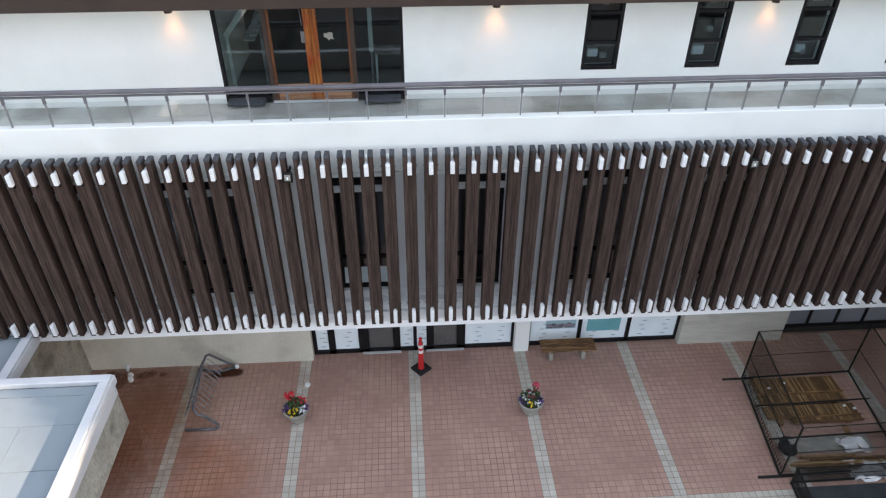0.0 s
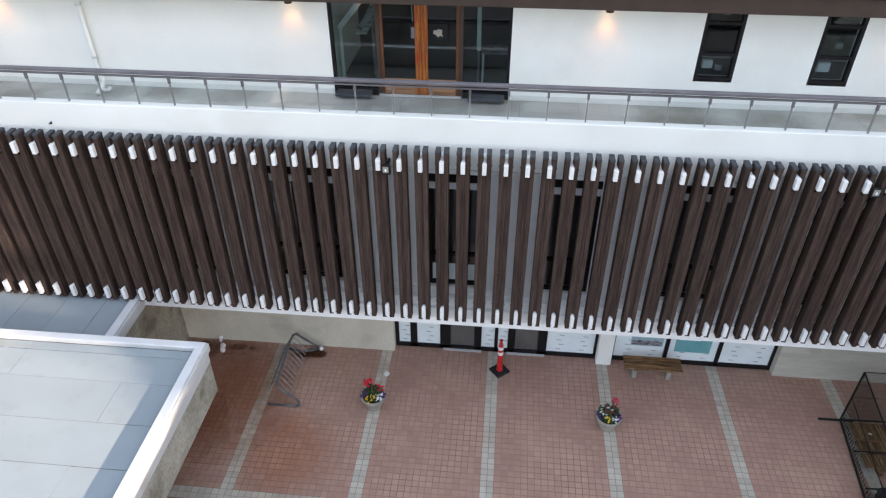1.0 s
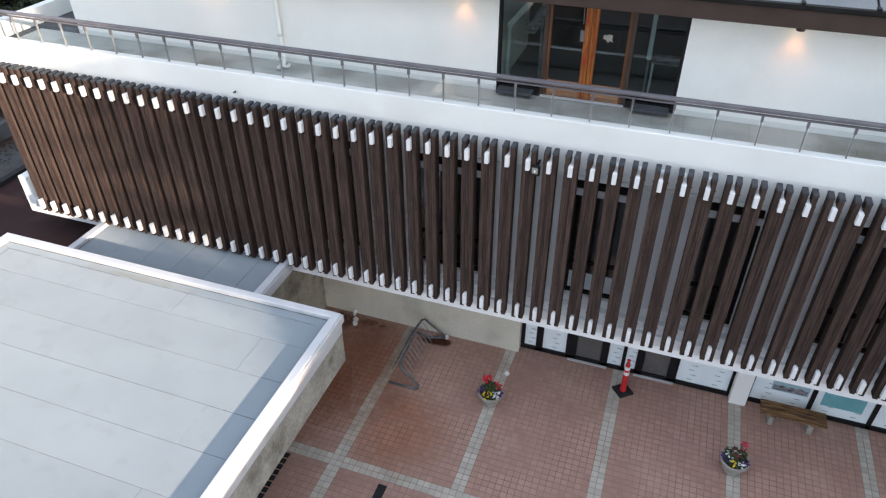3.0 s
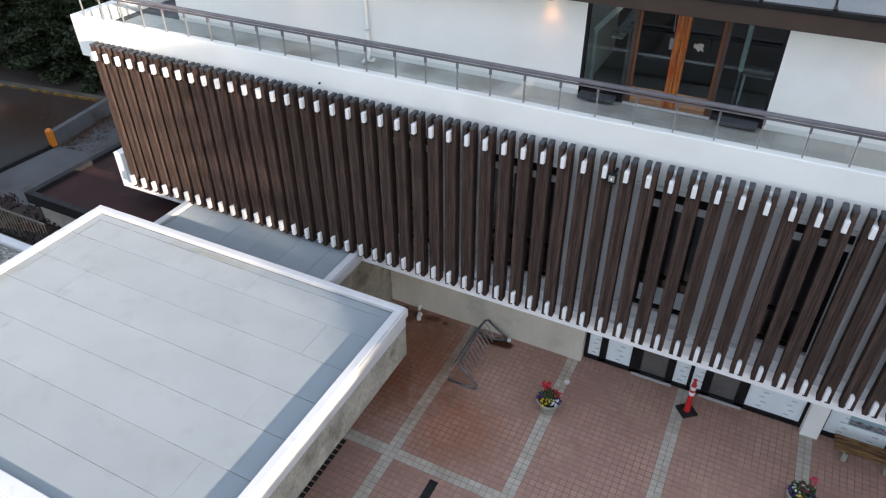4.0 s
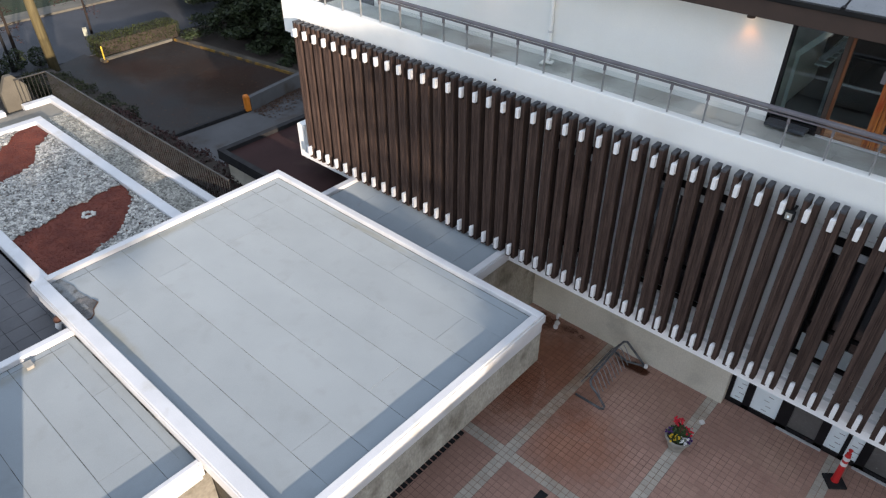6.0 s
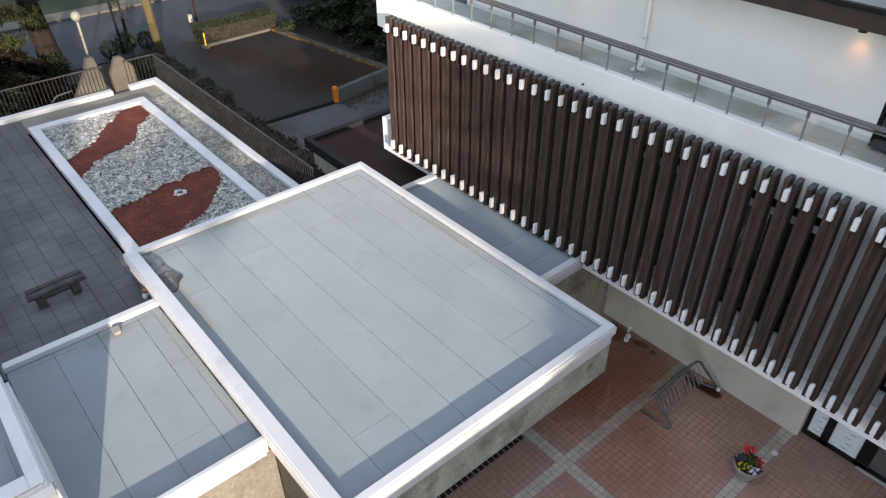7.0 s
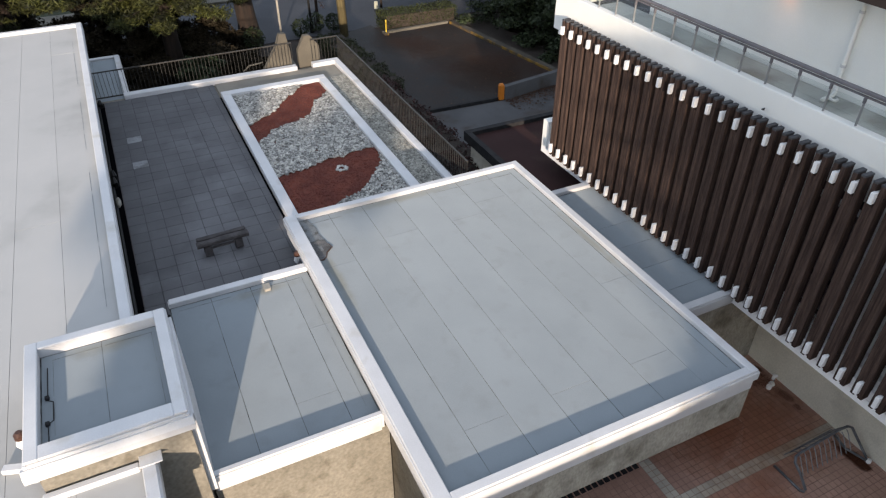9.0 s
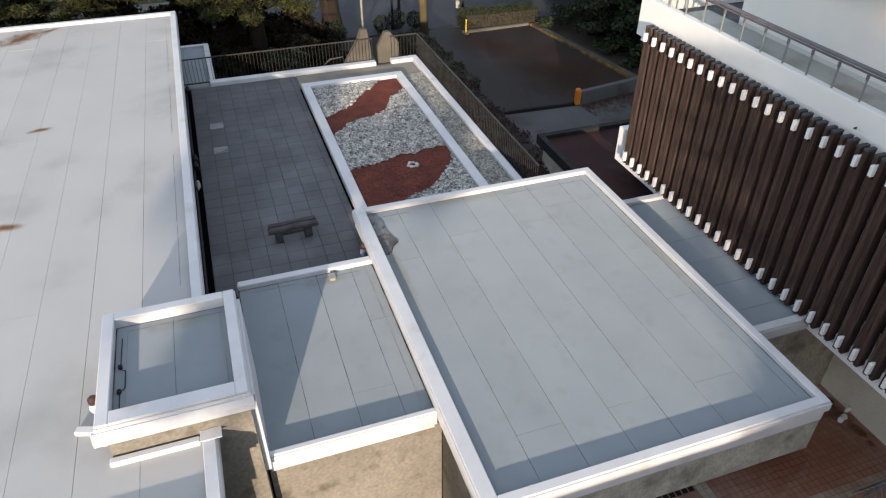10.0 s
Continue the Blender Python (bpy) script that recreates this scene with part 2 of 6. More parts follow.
REDLEAF = mat("russet hedge leaves", (0.045, 0.018, 0.015), (0.026, 0.012, 0.011), 0.75, 1.5, 20, 0.0, island=0.5)
BARK = mat("brown bark", (0.032, 0.021, 0.016), (0.016, 0.012, 0.010), 0.95, 3, 14, 0.9, stretch=(2, 2, 0.4), fine=0.4)
POLEWOOD = mat("tan utility pole wood", (0.15, 0.122, 0.058), (0.10, 0.08, 0.04), 0.85, 3, 14, 0.3, stretch=(4, 4, 0.3))
PETALS = {k: mat(k + " petals", c, tuple(v * 0.8 for v in c), 0.6, 5, 30, 0, island=0.3) for k, c in
          {"red": (0.62, 0.02, 0.04), "yellow": (0.75, 0.50, 0.03), "purple": (0.08, 0.02, 0.16), "white": (0.75, 0.75, 0.75), "pink": (0.62, 0.06, 0.12), "maroon": (0.20, 0.02, 0.035)}.items()}


def glass(name, tint=(0.8, 0.85, 0.85), rough=0.02, alpha=0.25):
    m = bpy.data.materials.new(name)
    m.use_nodes = True
    n, l = m.node_tree.nodes, m.node_tree.links
    n.remove(n["Principled BSDF"])
    mx, gl, tr, lw, rg_ = (n.new("ShaderNode" + k) for k in ("MixShader", "BsdfGlossy", "BsdfTransparent", "LayerWeight", "MapRange"))
    gl.inputs["Roughness"].default_value = rough
    pw = n.new("ShaderNodeMath")
    pw.operation = "POWER"
    pw.inputs[1].default_value = 4.0
    l.new(lw.outputs["Facing"], pw.inputs[0])
    rg_.inputs[3].default_value, rg_.inputs[4].default_value = 0.05 + alpha * 0.1, 0.75
    l.new(pw.outputs[0], rg_.inputs[0])
    tr.inputs["Color"].default_value = (*tint, 1)
    l.new(rg_.outputs[0], mx.inputs[0]), l.new(tr.outputs[0], mx.inputs[1]), l.new(gl.outputs[0], mx.inputs[2])
    l.new(mx.outputs[0], n["Material Output"].inputs[0])
    return m


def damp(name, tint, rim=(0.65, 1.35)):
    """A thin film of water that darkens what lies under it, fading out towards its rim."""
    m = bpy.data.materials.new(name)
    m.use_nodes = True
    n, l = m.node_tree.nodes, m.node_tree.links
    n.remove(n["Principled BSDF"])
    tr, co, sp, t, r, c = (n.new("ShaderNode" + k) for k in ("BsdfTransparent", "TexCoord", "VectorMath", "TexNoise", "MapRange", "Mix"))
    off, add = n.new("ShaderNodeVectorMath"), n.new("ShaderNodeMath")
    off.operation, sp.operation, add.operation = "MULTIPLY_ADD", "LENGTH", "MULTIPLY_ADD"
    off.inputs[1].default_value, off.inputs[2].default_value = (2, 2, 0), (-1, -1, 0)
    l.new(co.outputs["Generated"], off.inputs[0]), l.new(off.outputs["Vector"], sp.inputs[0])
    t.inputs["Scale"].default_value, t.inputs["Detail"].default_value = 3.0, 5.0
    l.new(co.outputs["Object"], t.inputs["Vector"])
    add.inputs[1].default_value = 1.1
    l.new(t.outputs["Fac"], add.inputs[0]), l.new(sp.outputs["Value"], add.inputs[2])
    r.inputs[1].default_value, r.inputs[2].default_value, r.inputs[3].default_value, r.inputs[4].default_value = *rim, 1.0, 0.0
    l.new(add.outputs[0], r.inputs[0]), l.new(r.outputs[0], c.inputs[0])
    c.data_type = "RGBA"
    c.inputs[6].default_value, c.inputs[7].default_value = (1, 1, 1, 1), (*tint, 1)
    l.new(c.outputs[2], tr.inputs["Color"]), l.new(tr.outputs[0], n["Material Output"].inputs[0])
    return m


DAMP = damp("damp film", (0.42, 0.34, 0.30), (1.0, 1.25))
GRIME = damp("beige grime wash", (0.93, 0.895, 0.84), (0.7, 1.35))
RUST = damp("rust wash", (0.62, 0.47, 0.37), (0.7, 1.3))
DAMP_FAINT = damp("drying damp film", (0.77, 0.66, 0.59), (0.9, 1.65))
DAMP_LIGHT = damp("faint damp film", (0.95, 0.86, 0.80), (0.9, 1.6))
WINGLASS = glass("clear window glass", (0.71, 0.77, 0.78), 0.02, 0.1)
CLEAR = glass("railing glass", (0.955, 0.97, 0.965), 0.02, 0.0)


def glow(name, c, power):
    m = bpy.data.materials.new(name)
    m.use_nodes = True
    p = m.node_tree.nodes["Principled BSDF"]
    p.inputs["Base Color"].default_value = (*c, 1)
    p.inputs["Emission Color"].default_value = (*c, 1)
    p.inputs["Emission Strength"].default_value = power
    return m


# ---- builders ----
def bx(bm, x0, x1, y0, y1, z0, z1, bevel=0.0):
    vs = [bm.verts.new((x, y, z)) for z in (z0, z1) for x, y in ((x0, y0), (x1, y0), (x1, y1), (x0, y1))]
    fs = [bm.faces.new([vs[i] for i in f]) for f in ((3, 2, 1, 0), (4, 5, 6, 7), (0, 1, 5, 4), (1, 2, 6, 5), (2, 3, 7, 6), (3, 0, 4, 7))]
    if bevel:
        es = list({e for f in fs for e in f.edges})
        bmesh.ops.bevel(bm, geom=es, offset=bevel, segments=1, affect="EDGES")
    return bm


def boxes(*rows, bevel=0.0):
    bm = bmesh.new()
    for r in rows:
        bx(bm, *r, bevel=bevel)
    return bm


def tube(bm, points, r, sides=8):
    """A round bar along points, with closed ends."""
    pts = [Vector(p) for p in points]
    rings = []
    for i, p in enumerate(pts):
        a, b = pts[max(i - 1, 0)], pts[min(i + 1, len(pts) - 1)]
        d = (b - a).normalized()
        u = d.cross(Vector((0, 0, 1)) if abs(d.z) < 0.9 else Vector((1, 0, 0))).normalized()
        w = d.cross(u)
        rr = r[i] if isinstance(r, (list, tuple)) else r
        rings.append([bm.verts.new(p + rr * (math.cos(k * math.tau / sides) * u + math.sin(k * math.tau / sides) * w)) for k in range(sides)])
    for a, b in zip(rings, rings[1:]):
        for k in range(sides):
            bm.faces.new((a[k], a[(k + 1) % sides], b[(k + 1) % sides], b[k]))
    bm.faces.new(rings[0][::-1]), bm.faces.new(rings[-1])
    return bm


def lathe(bm, profile, sides=20, centre=(0, 0)):
    rings = [[bm.verts.new((centre[0] + r * math.cos(k * math.tau / sides), centre[1] + r * math.sin(k * math.tau / sides), z)) for k in range(sides)] for r, z in profile]
    for a, b in zip(rings, rings[1:]):
        for k in range(sides):
            bm.faces.new((a[k], a[(k + 1) % sides], b[(k + 1) % sides], b[k]))
    bm.faces.new(rings[0][::-1]), bm.faces.new(rings[-1])
    return bm


def prism(bm, outline, z0, z1):
    """A flat outline in x, y raised from z0 to z1."""
    lo, hi = [bm.verts.new((x, y, z0)) for x, y in outline], [bm.verts.new((x, y, z1)) for x, y in outline]
    n = len(outline)
    for k in range(n):
        bm.faces.new((lo[k], lo[(k + 1) % n], hi[(k + 1) % n], hi[k]))
    bm.faces.new(hi), bm.faces.new(lo[::-1])
    return bm


def finish(name, bm, material, smooth=False):
    me = bpy.data.meshes.new(name)
    bmesh.ops.recalc_face_normals(bm, faces=bm.faces)
    if smooth:
        for f in bm.faces:
            f.smooth = True
    bm.to_mesh(me)
    bm.free()
    me.materials.append(material)
    return me


def part(name, bm, material, parent, label="", smooth=False):
    ob = new(name, finish(name, bm, material, smooth))
    ob.parent = parent
    return tagged(ob, label) if label else ob


def piece(name, mesh, parent, x, y, z, turn=None):
    ob = new(name, mesh)
    ob.parent = parent
    ob.location = (x, y, z)
    if turn:
        ob.rotation_euler = turn
    return ob


def thing(name, m, label, category, group="", kind=""):
    ob = new(name)
    ob.matrix_world = m
    ob.matrix_basis = m
    return tagged(ob, label, category, group, kind)


def solid(name, bm, material, label, category, kind="", smooth=False):
    return tagged(new(name, finish(name, bm, material, smooth)), label, category, "", kind)


def stone_mesh(name, material, r, seed):
    rng = random.Random(seed)
    bm = bmesh.new()
    bmesh.ops.create_icosphere(bm, subdivisions=1, radius=r)
    for v in bm.verts:
        v.co *= rng.uniform(0.75, 1.15)
        v.co.z *= 0.6
    return finish(name, bm, material)

# ---- ground, lot and street ----
GZ = -0.06
solid("ground", boxes((-400, 400, -400, 400, GZ - 0.5, GZ)), EARTH, "dark earth under trees with leaf litter", "ground", "structure")
solid("parking_lot", prism(bmesh.new(), [(-38.0, 13.6), (-37.2, 11.4), (-26.2, 9.8), (-25.75, 11.2), (-25.6, 15.4), (-26.1, 19.2), (-27.1, 19.2), (-36.3, 17.85), (-36.3, 13.6)], GZ, 0.0), ASPHALT, "empty asphalt parking lot with rusty stains, darkened for tree shade", "parking lot", "structure")
solid("driveway", prism(bmesh.new(), [(-25.7, 9.9), (-17, 9.5), (-17, 19.5), (-25.8, 19.5), (-25.45, 15.2)], GZ, -0.01), DRIVE, "grey concrete driveway slab beside the lot", "driveway", "structure")
solid("road", prism(bmesh.new(), [(-37.9, -60), (-37.6, 13.2), (-37.6, 70), (-46.2, 70), (-46.2, -60)], GZ, -0.015), ROADM, "grey asphalt street with faint cracks", "road", "structure")
solid("lawn", prism(bmesh.new(), [(-47.6, -60), (-47.6, 70), (-90, 70), (-90, -60)], GZ, 0.06), GRASS, "green lawn across the street", "lawn", "structure")
solid("far_pavement", boxes((-47.6, -46.2, -60, 70, GZ, 0.09)), SAND, "pale concrete pavement across the street", "pavement", "structure")
solid("far_kerb", boxes((-46.2, -46.0, -60, 70, GZ, 0.11)), SAND, "pale concrete kerb along the street", "kerb", "structure")


def kerb(a, b, w, h, material, label):
    d = Vector((b[0] - a[0], b[1] - a[1]))
    n = Vector((-d.y, d.x)).normalized() * w
    return solid("kerb", prism(bmesh.new(), [a, b, (b[0] + n.x, b[1] + n.y), (a[0] + n.x, a[1] + n.y)], GZ, h), material, label, "kerb", "structure")


kerb((-36.3, 17.8), (-36.15, 13.7), -0.22, 0.13, SAND, "pale concrete kerb before the clipped hedge")
kerb((-27.1, 19.3), (-36.3, 17.95), -0.3, 0.12, KERB, "low concrete kerb along the lot")
kerb((-27.1, 19.2), (-36.25, 17.85), -0.07, 0.125, YELLOW, "yellow painted kerb edge along the lot")
kerb((-25.6, 15.3), (-25.72, 11.2), -0.14, 0.10, RUBBER, "dark low kerb between lot and driveway")
solid("retaining_wall", prism(bmesh.new(), [(-25.45, 15.4), (-26.1, 19.3), (-26.35, 19.3), (-25.7, 15.4)], GZ, 0.62), DRIVE, "low grey concrete retaining wall by the lot", "wall", "structure")

bollard = thing("bollard", pose(-25.58, 15.28, 0, 0, 0, -6), "orange plastic bollard at the end of a low wall", "bollard")
part("post", boxes((-0.12, 0.12, -0.12, 0.12, 0, 0.72), bevel=0.03), ORANGE, bollard)
part("cap", boxes((-0.09, 0.09, -0.09, 0.09, 0.72, 0.76), bevel=0.015), ORANGE, bollard)
hp = thing("marker_post", pose(-36.0, 13.78, 0), "thin yellow marker post on a rusty foot beside the hedge", "post")
part("pole", tube(bmesh.new(), [(0, 0, 0.15), (0, 0, 0.85)], 0.04), mat("bright yellow paint", (0.75, 0.52, 0.06), (0.65, 0.45, 0.05), 0.5, 3, 30, 0.05), hp)
part("foot", boxes((-0.13, 0.13, -0.13, 0.13, 0, 0.16), bevel=0.03), YELLOW, hp)
sign = thing("sign_board", pose(-40.2, 14.8, 0, 0, 0, 70), "white folding sign board on the pavement edge", "sign")
for s in (-1, 1):
    panel = part("panel", boxes((-0.11, 0.11, 0.1 * s - 0.015, 0.1 * s + 0.015, 0.2, 0.6)), GLOBE, sign)
    for q in (-0.11, 0.06):
        part("leg", boxes((q, q + 0.05, 0.1 * s - 0.015, 0.1 * s + 0.015, 0, 0.2)), BLACK, panel)


# ---- foliage ----
def leaves(bm, centre, radii, count, size, rng, droop=0.0, shell=0.55, slim=0.45):
    c = Vector(centre)
    for _ in range(count):
        d = Vector((rng.gauss(0, 1), rng.gauss(0, 1), rng.gauss(0, 1))).normalized() * rng.uniform(shell, 1.0)
        p = c + Vector((d.x * radii[0], d.y * radii[1], d.z * radii[2]))
        s = size * rng.uniform(0.5, 1.4)
        u = Vector((rng.uniform(-1, 1), rng.uniform(-1, 1), rng.uniform(-0.6, 0.6) - droop)).normalized() * s
        w = u.cross(Vector((rng.uniform(-1, 1), rng.uniform(-1, 1), rng.uniform(0.3, 1)))).normalized() * s * slim
        bm.faces.new([bm.verts.new(q) for q in (p - u, p + w, p + u, p - w)])


def hedge_block(bm, x0, x1, y0, y1, z0, z1, per, size, rng, lump=0.15):
    """Leaves over the faces of a clipped block, with an uneven outline."""
    area = (x1 - x0) * (y1 - y0) + 2 * (z1 - z0) * (x1 - x0 + y1 - y0)
    for _ in range(int(area * per)):
        x, y, z = rng.uniform(x0, x1), rng.uniform(y0, y1), rng.uniform(z0, z1)
        k = rng.random() * area
        top = (x1 - x0) * (y1 - y0)
        if k < top:
            z = z1
        elif k < top + 2 * (z1 - z0) * (x1 - x0):
            y = y0 if rng.random() < 0.5 else y1
        else:
            x = x0 if rng.random() < 0.5 else x1
        p = Vector((x, y, z)) + Vector((rng.gauss(0, 1), rng.gauss(0, 1), rng.gauss(0, 1))) * 0.04
        p.z += lump * (noise.noise(Vector((x * 1.3, y * 1.3, 0))))
        u = Vector((rng.uniform(-1, 1), rng.uniform(-1, 1), rng.uniform(-1, 1))).normalized() * size * rng.uniform(0.5, 1.3)
        w = u.cross(Vector((rng.uniform(-1, 1), rng.uniform(-1, 1), 1))).normalized() * u.length * 0.5
        bm.faces.new([bm.verts.new(q) for q in (p - u, p + w, p + u, p - w)])


def hedge(x0, x1, y0, y1, h, m, label, per=220, size=0.06, lump=0.15, seed=1, turn=0):
    rng = random.Random(seed)
    cx, cy = (x0 + x1) / 2, (y0 + y1) / 2
    root = thing("hedge", pose(cx, cy, 0, 0, 0, turn), label, "hedge")
    a, b = (x1 - x0) / 2, (y1 - y0) / 2
    bm = bmesh.new()
    hedge_block(bm, -a, a, -b, b, 0.05, h, per, size, rng, lump)
    part("foliage", bm, m, root)
    core = boxes((-a * 0.93, a * 0.93, -b * 0.93, b * 0.93, -0.05, h * 0.92))
    part("core", core, EARTH, root)
    return root


def tree(x, y, h, trunk_r, crown, m, label, bark=BARK, lean=(0, 0), clumps=26, per=170, size=0.16, seed=2, droop=0.5, low=0.35, name="tree", slim=0.45):
    rng = random.Random(seed)
    root = thing(name, pose(x, y, GZ), label, "tree")
    path = [(lean[0] * k * k, lean[1] * k * k, h * k) for k in (0, 0.1, 0.3, 0.6, 0.9)]
    part("trunk", tube(bmesh.new(), path, [trunk_r * k for k in (1.35, 1.0, 0.85, 0.55, 0.2)], 12), bark, root, smooth=True)
    bm, limbs = bmesh.new(), bmesh.new()
    for i in range(clumps):
        f = low + (1 - low) * (i + 0.5) / clumps
        a = i * 2.4 + rng.uniform(-0.4, 0.4)
        reach = crown * (1.15 - 0.75 * f) * rng.uniform(0.5, 1.0)
        base = Vector((lean[0] * f * f, lean[1] * f * f, h * f * 0.95))
        tip = base + Vector((math.cos(a) * reach, math.sin(a) * reach, rng.uniform(-0.6, 0.2) * droop * 2))
        tube(limbs, [base, base.lerp(tip, 0.5) + Vector((0, 0, 0.15)), tip], [trunk_r * 0.22, trunk_r * 0.14, 0.015], 5)
        for k in (0.45, 0.75, 1.0):
            q = base.lerp(tip, k)
            puff = crown * (0.15 if slim < 0.3 else 0.24)
            leaves(bm, q, (puff, puff, puff * 0.5), per // 3, size, rng, droop * 0.6, 0.15, slim)
    part("limb", limbs, bark, root)
    part("crown", bm, m, root)
    return root


hedge(-37.85, -36.6, 13.9, 18.5, 0.85, HEDGE, "clipped green hedge block beside the parking lot", 420, 0.05, 0.08, 3, -2)
hedge(-35.0, -27.3, 9.7, 11.0, 0.95, DARKHEDGE, "uneven green hedge below the terrace railing", 380, 0.05, 0.5, 4, 3)
hedge(-27.6, -15.5, 9.3, 10.7, 1.25, REDLEAF, "russet brown hedge below the terrace railing", 170, 0.07, 0.35, 5, 2)
for k, (bx_, by_, r) in enumerate(((-38.4, 10.4, 0.55), (-38.1, 11.4, 0.5), (-37.9, 9.4, 0.5), (-37.0, 6.6, 0.6), (-38.0, 3.4, 0.7))):
    rng = random.Random(40 + k)
    root = thing("shrub", pose(bx_, by_, 0), "small rounded dark green shrub beside the street", "shrub", "shrubs by the street")
    bm = bmesh.new()
    leaves(bm, (0, 0, r * 0.95), (r, r, r), 700, 0.07, rng, 0, 0.75)
    part("foliage", bm, LEAF, root)
    part("stem", tube(bmesh.new(), [(0, 0, GZ), (0, 0, r * 1.2)], [0.06, 0.03]), BARK, root)

tree(-38.0, 6.6, 13, 0.52, 4.0, CONIFER, "tall conifer with a thick brown trunk and olive drooping boughs", lean=(1.0, -2.6), seed=3, low=0.28, clumps=30, per=600, size=0.187, slim=0.17)
tree(-34.2, 2.3, 9, 0.40, 4.3, CONIFER, "broad dense conifer with olive sunlit boughs behind the terrace", lean=(0.3, -0.5), seed=7, low=0.40, clumps=60, per=1500, size=0.118, slim=0.17)
tree(-35.6, -4.2, 10, 0.38, 4.6, CONIFER, "broad conifer with dense olive boughs behind the flat roof", seed=9, low=0.40, clumps=60, per=1200, size=0.145, slim=0.17)
tree(-34.6, -10.5, 9, 0.38, 4.4, CONIFER, "conifer with dense dark boughs beyond the flat roof", seed=12, low=0.38, clumps=56, per=1200, size=0.145, slim=0.17)
tree(-38.5, -16.0, 10, 0.38, 5.0, CONIFER, "conifer with olive boughs beyond the large flat roof", seed=13, low=0.35, clumps=56, per=1100, size=0.153, slim=0.17)
tree(-30.8, 3.0, 2.3, 0.12, 1.5, LEAF, "dark evergreen shrub tree below the terrace railing", seed=14, low=0.03, clumps=34, per=420, size=0.10, droop=0.2)
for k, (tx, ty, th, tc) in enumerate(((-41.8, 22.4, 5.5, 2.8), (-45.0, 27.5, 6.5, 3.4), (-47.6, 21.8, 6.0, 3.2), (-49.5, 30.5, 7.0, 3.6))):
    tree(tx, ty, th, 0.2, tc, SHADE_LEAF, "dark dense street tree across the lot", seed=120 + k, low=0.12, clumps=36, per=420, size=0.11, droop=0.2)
for k, (tx, ty, th, tc) in enumerate(((-35.2, 21.2, 6.5, 2.6), (-32.2, 21.4, 5.0, 2.3), (-29.4, 21.8, 4.6, 2.2), (-26.6, 22.6, 5.0, 2.4), (-37.6, 24.6, 8.5, 3.4), (-32.8, 25.0, 8.0, 3.3), (-28.0, 26.0, 8.0, 3.3))):
    tree(tx, ty, th, 0.2, tc, LEAF, "dense dark evergreen beside the yellow kerb", seed=50 + k, low=0.04, clumps=46, per=480, size=0.11, droop=0.3)
for k, (tx, ty, th, tc) in enumerate(((-34.5, 29.5, 16.0, 5.0), (-27.5, 30.5, 16.0, 5.0), (-41.0, 30.0, 15.0, 4.6), (-20.5, 29.0, 15.0, 4.6))):
    tree(tx, ty, th, 0.3, tc, LEAF, "tall dark evergreen behind the lot", seed=160 + k, low=0.25, clumps=44, per=330, size=0.26, droop=0.3)
tree(-40.9, 15.4, 5.5, 0.06, 2.2, REDLEAF, "young street tree with sparse russet twigs", seed=25, low=0.3, clumps=16, per=60, size=0.06, droop=0)
tree(-39.6, 10.9, 4.2, 0.10, 1.4, REDLEAF, "small bare tree with crooked branches beside the road", seed=27, low=0.3, clumps=14, per=24, size=0.05, droop=0)

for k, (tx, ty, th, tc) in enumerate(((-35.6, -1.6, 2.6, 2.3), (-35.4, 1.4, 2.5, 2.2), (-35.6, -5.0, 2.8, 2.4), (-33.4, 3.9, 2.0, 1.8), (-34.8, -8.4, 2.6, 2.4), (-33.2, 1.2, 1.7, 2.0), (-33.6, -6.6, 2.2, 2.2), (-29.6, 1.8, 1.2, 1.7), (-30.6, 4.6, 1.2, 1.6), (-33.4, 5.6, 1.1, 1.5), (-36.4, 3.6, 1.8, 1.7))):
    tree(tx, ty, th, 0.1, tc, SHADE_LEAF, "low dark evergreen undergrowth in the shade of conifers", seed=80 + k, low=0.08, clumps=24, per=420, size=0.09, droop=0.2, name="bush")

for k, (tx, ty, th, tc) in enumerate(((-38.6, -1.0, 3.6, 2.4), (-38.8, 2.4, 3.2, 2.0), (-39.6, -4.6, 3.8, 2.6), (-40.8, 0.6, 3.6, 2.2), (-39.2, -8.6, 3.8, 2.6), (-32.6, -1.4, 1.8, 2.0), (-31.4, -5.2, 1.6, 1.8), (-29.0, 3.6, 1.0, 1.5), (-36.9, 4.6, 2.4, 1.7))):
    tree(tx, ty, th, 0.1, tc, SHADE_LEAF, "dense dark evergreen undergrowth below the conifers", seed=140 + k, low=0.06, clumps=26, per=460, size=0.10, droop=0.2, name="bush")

upole = thing("utility_pole", pose(-36.9, 11.6, GZ, 0, 0, 0), "tan wooden utility pole beside the lot entrance", "pole")
part("pole", tube(bmesh.new(), [(0, 0, 0), (-0.1, -0.1, 4), (-0.25, -0.25, 9)], [0.25, 0.22, 0.16], 12), POLEWOOD, upole, smooth=True)
lamp = thing("street_lamp", pose(-38.2, 8.35, GZ), "grey lamp post with a dull milky globe by the street", "street lamp")
lamp_pole = part("pole", tube(bmesh.new(), [(0, 0, 0), (0, 0, 2.2)], 0.06, 10), POT, lamp)
bm = bmesh.new()
bmesh.ops.create_uvsphere(bm, u_segments=18, v_segments=10, radius=0.24)
bmesh.ops.translate(bm, verts=bm.verts, vec=(0, 0, 2.4))
part("globe", bm, GLOBE, lamp, "dull milky glass globe", True)
part("collar", tube(bmesh.new(), [(0, 0, 2.1), (0, 0, 2.2)], 0.10, 12), STEEL, lamp_pole)
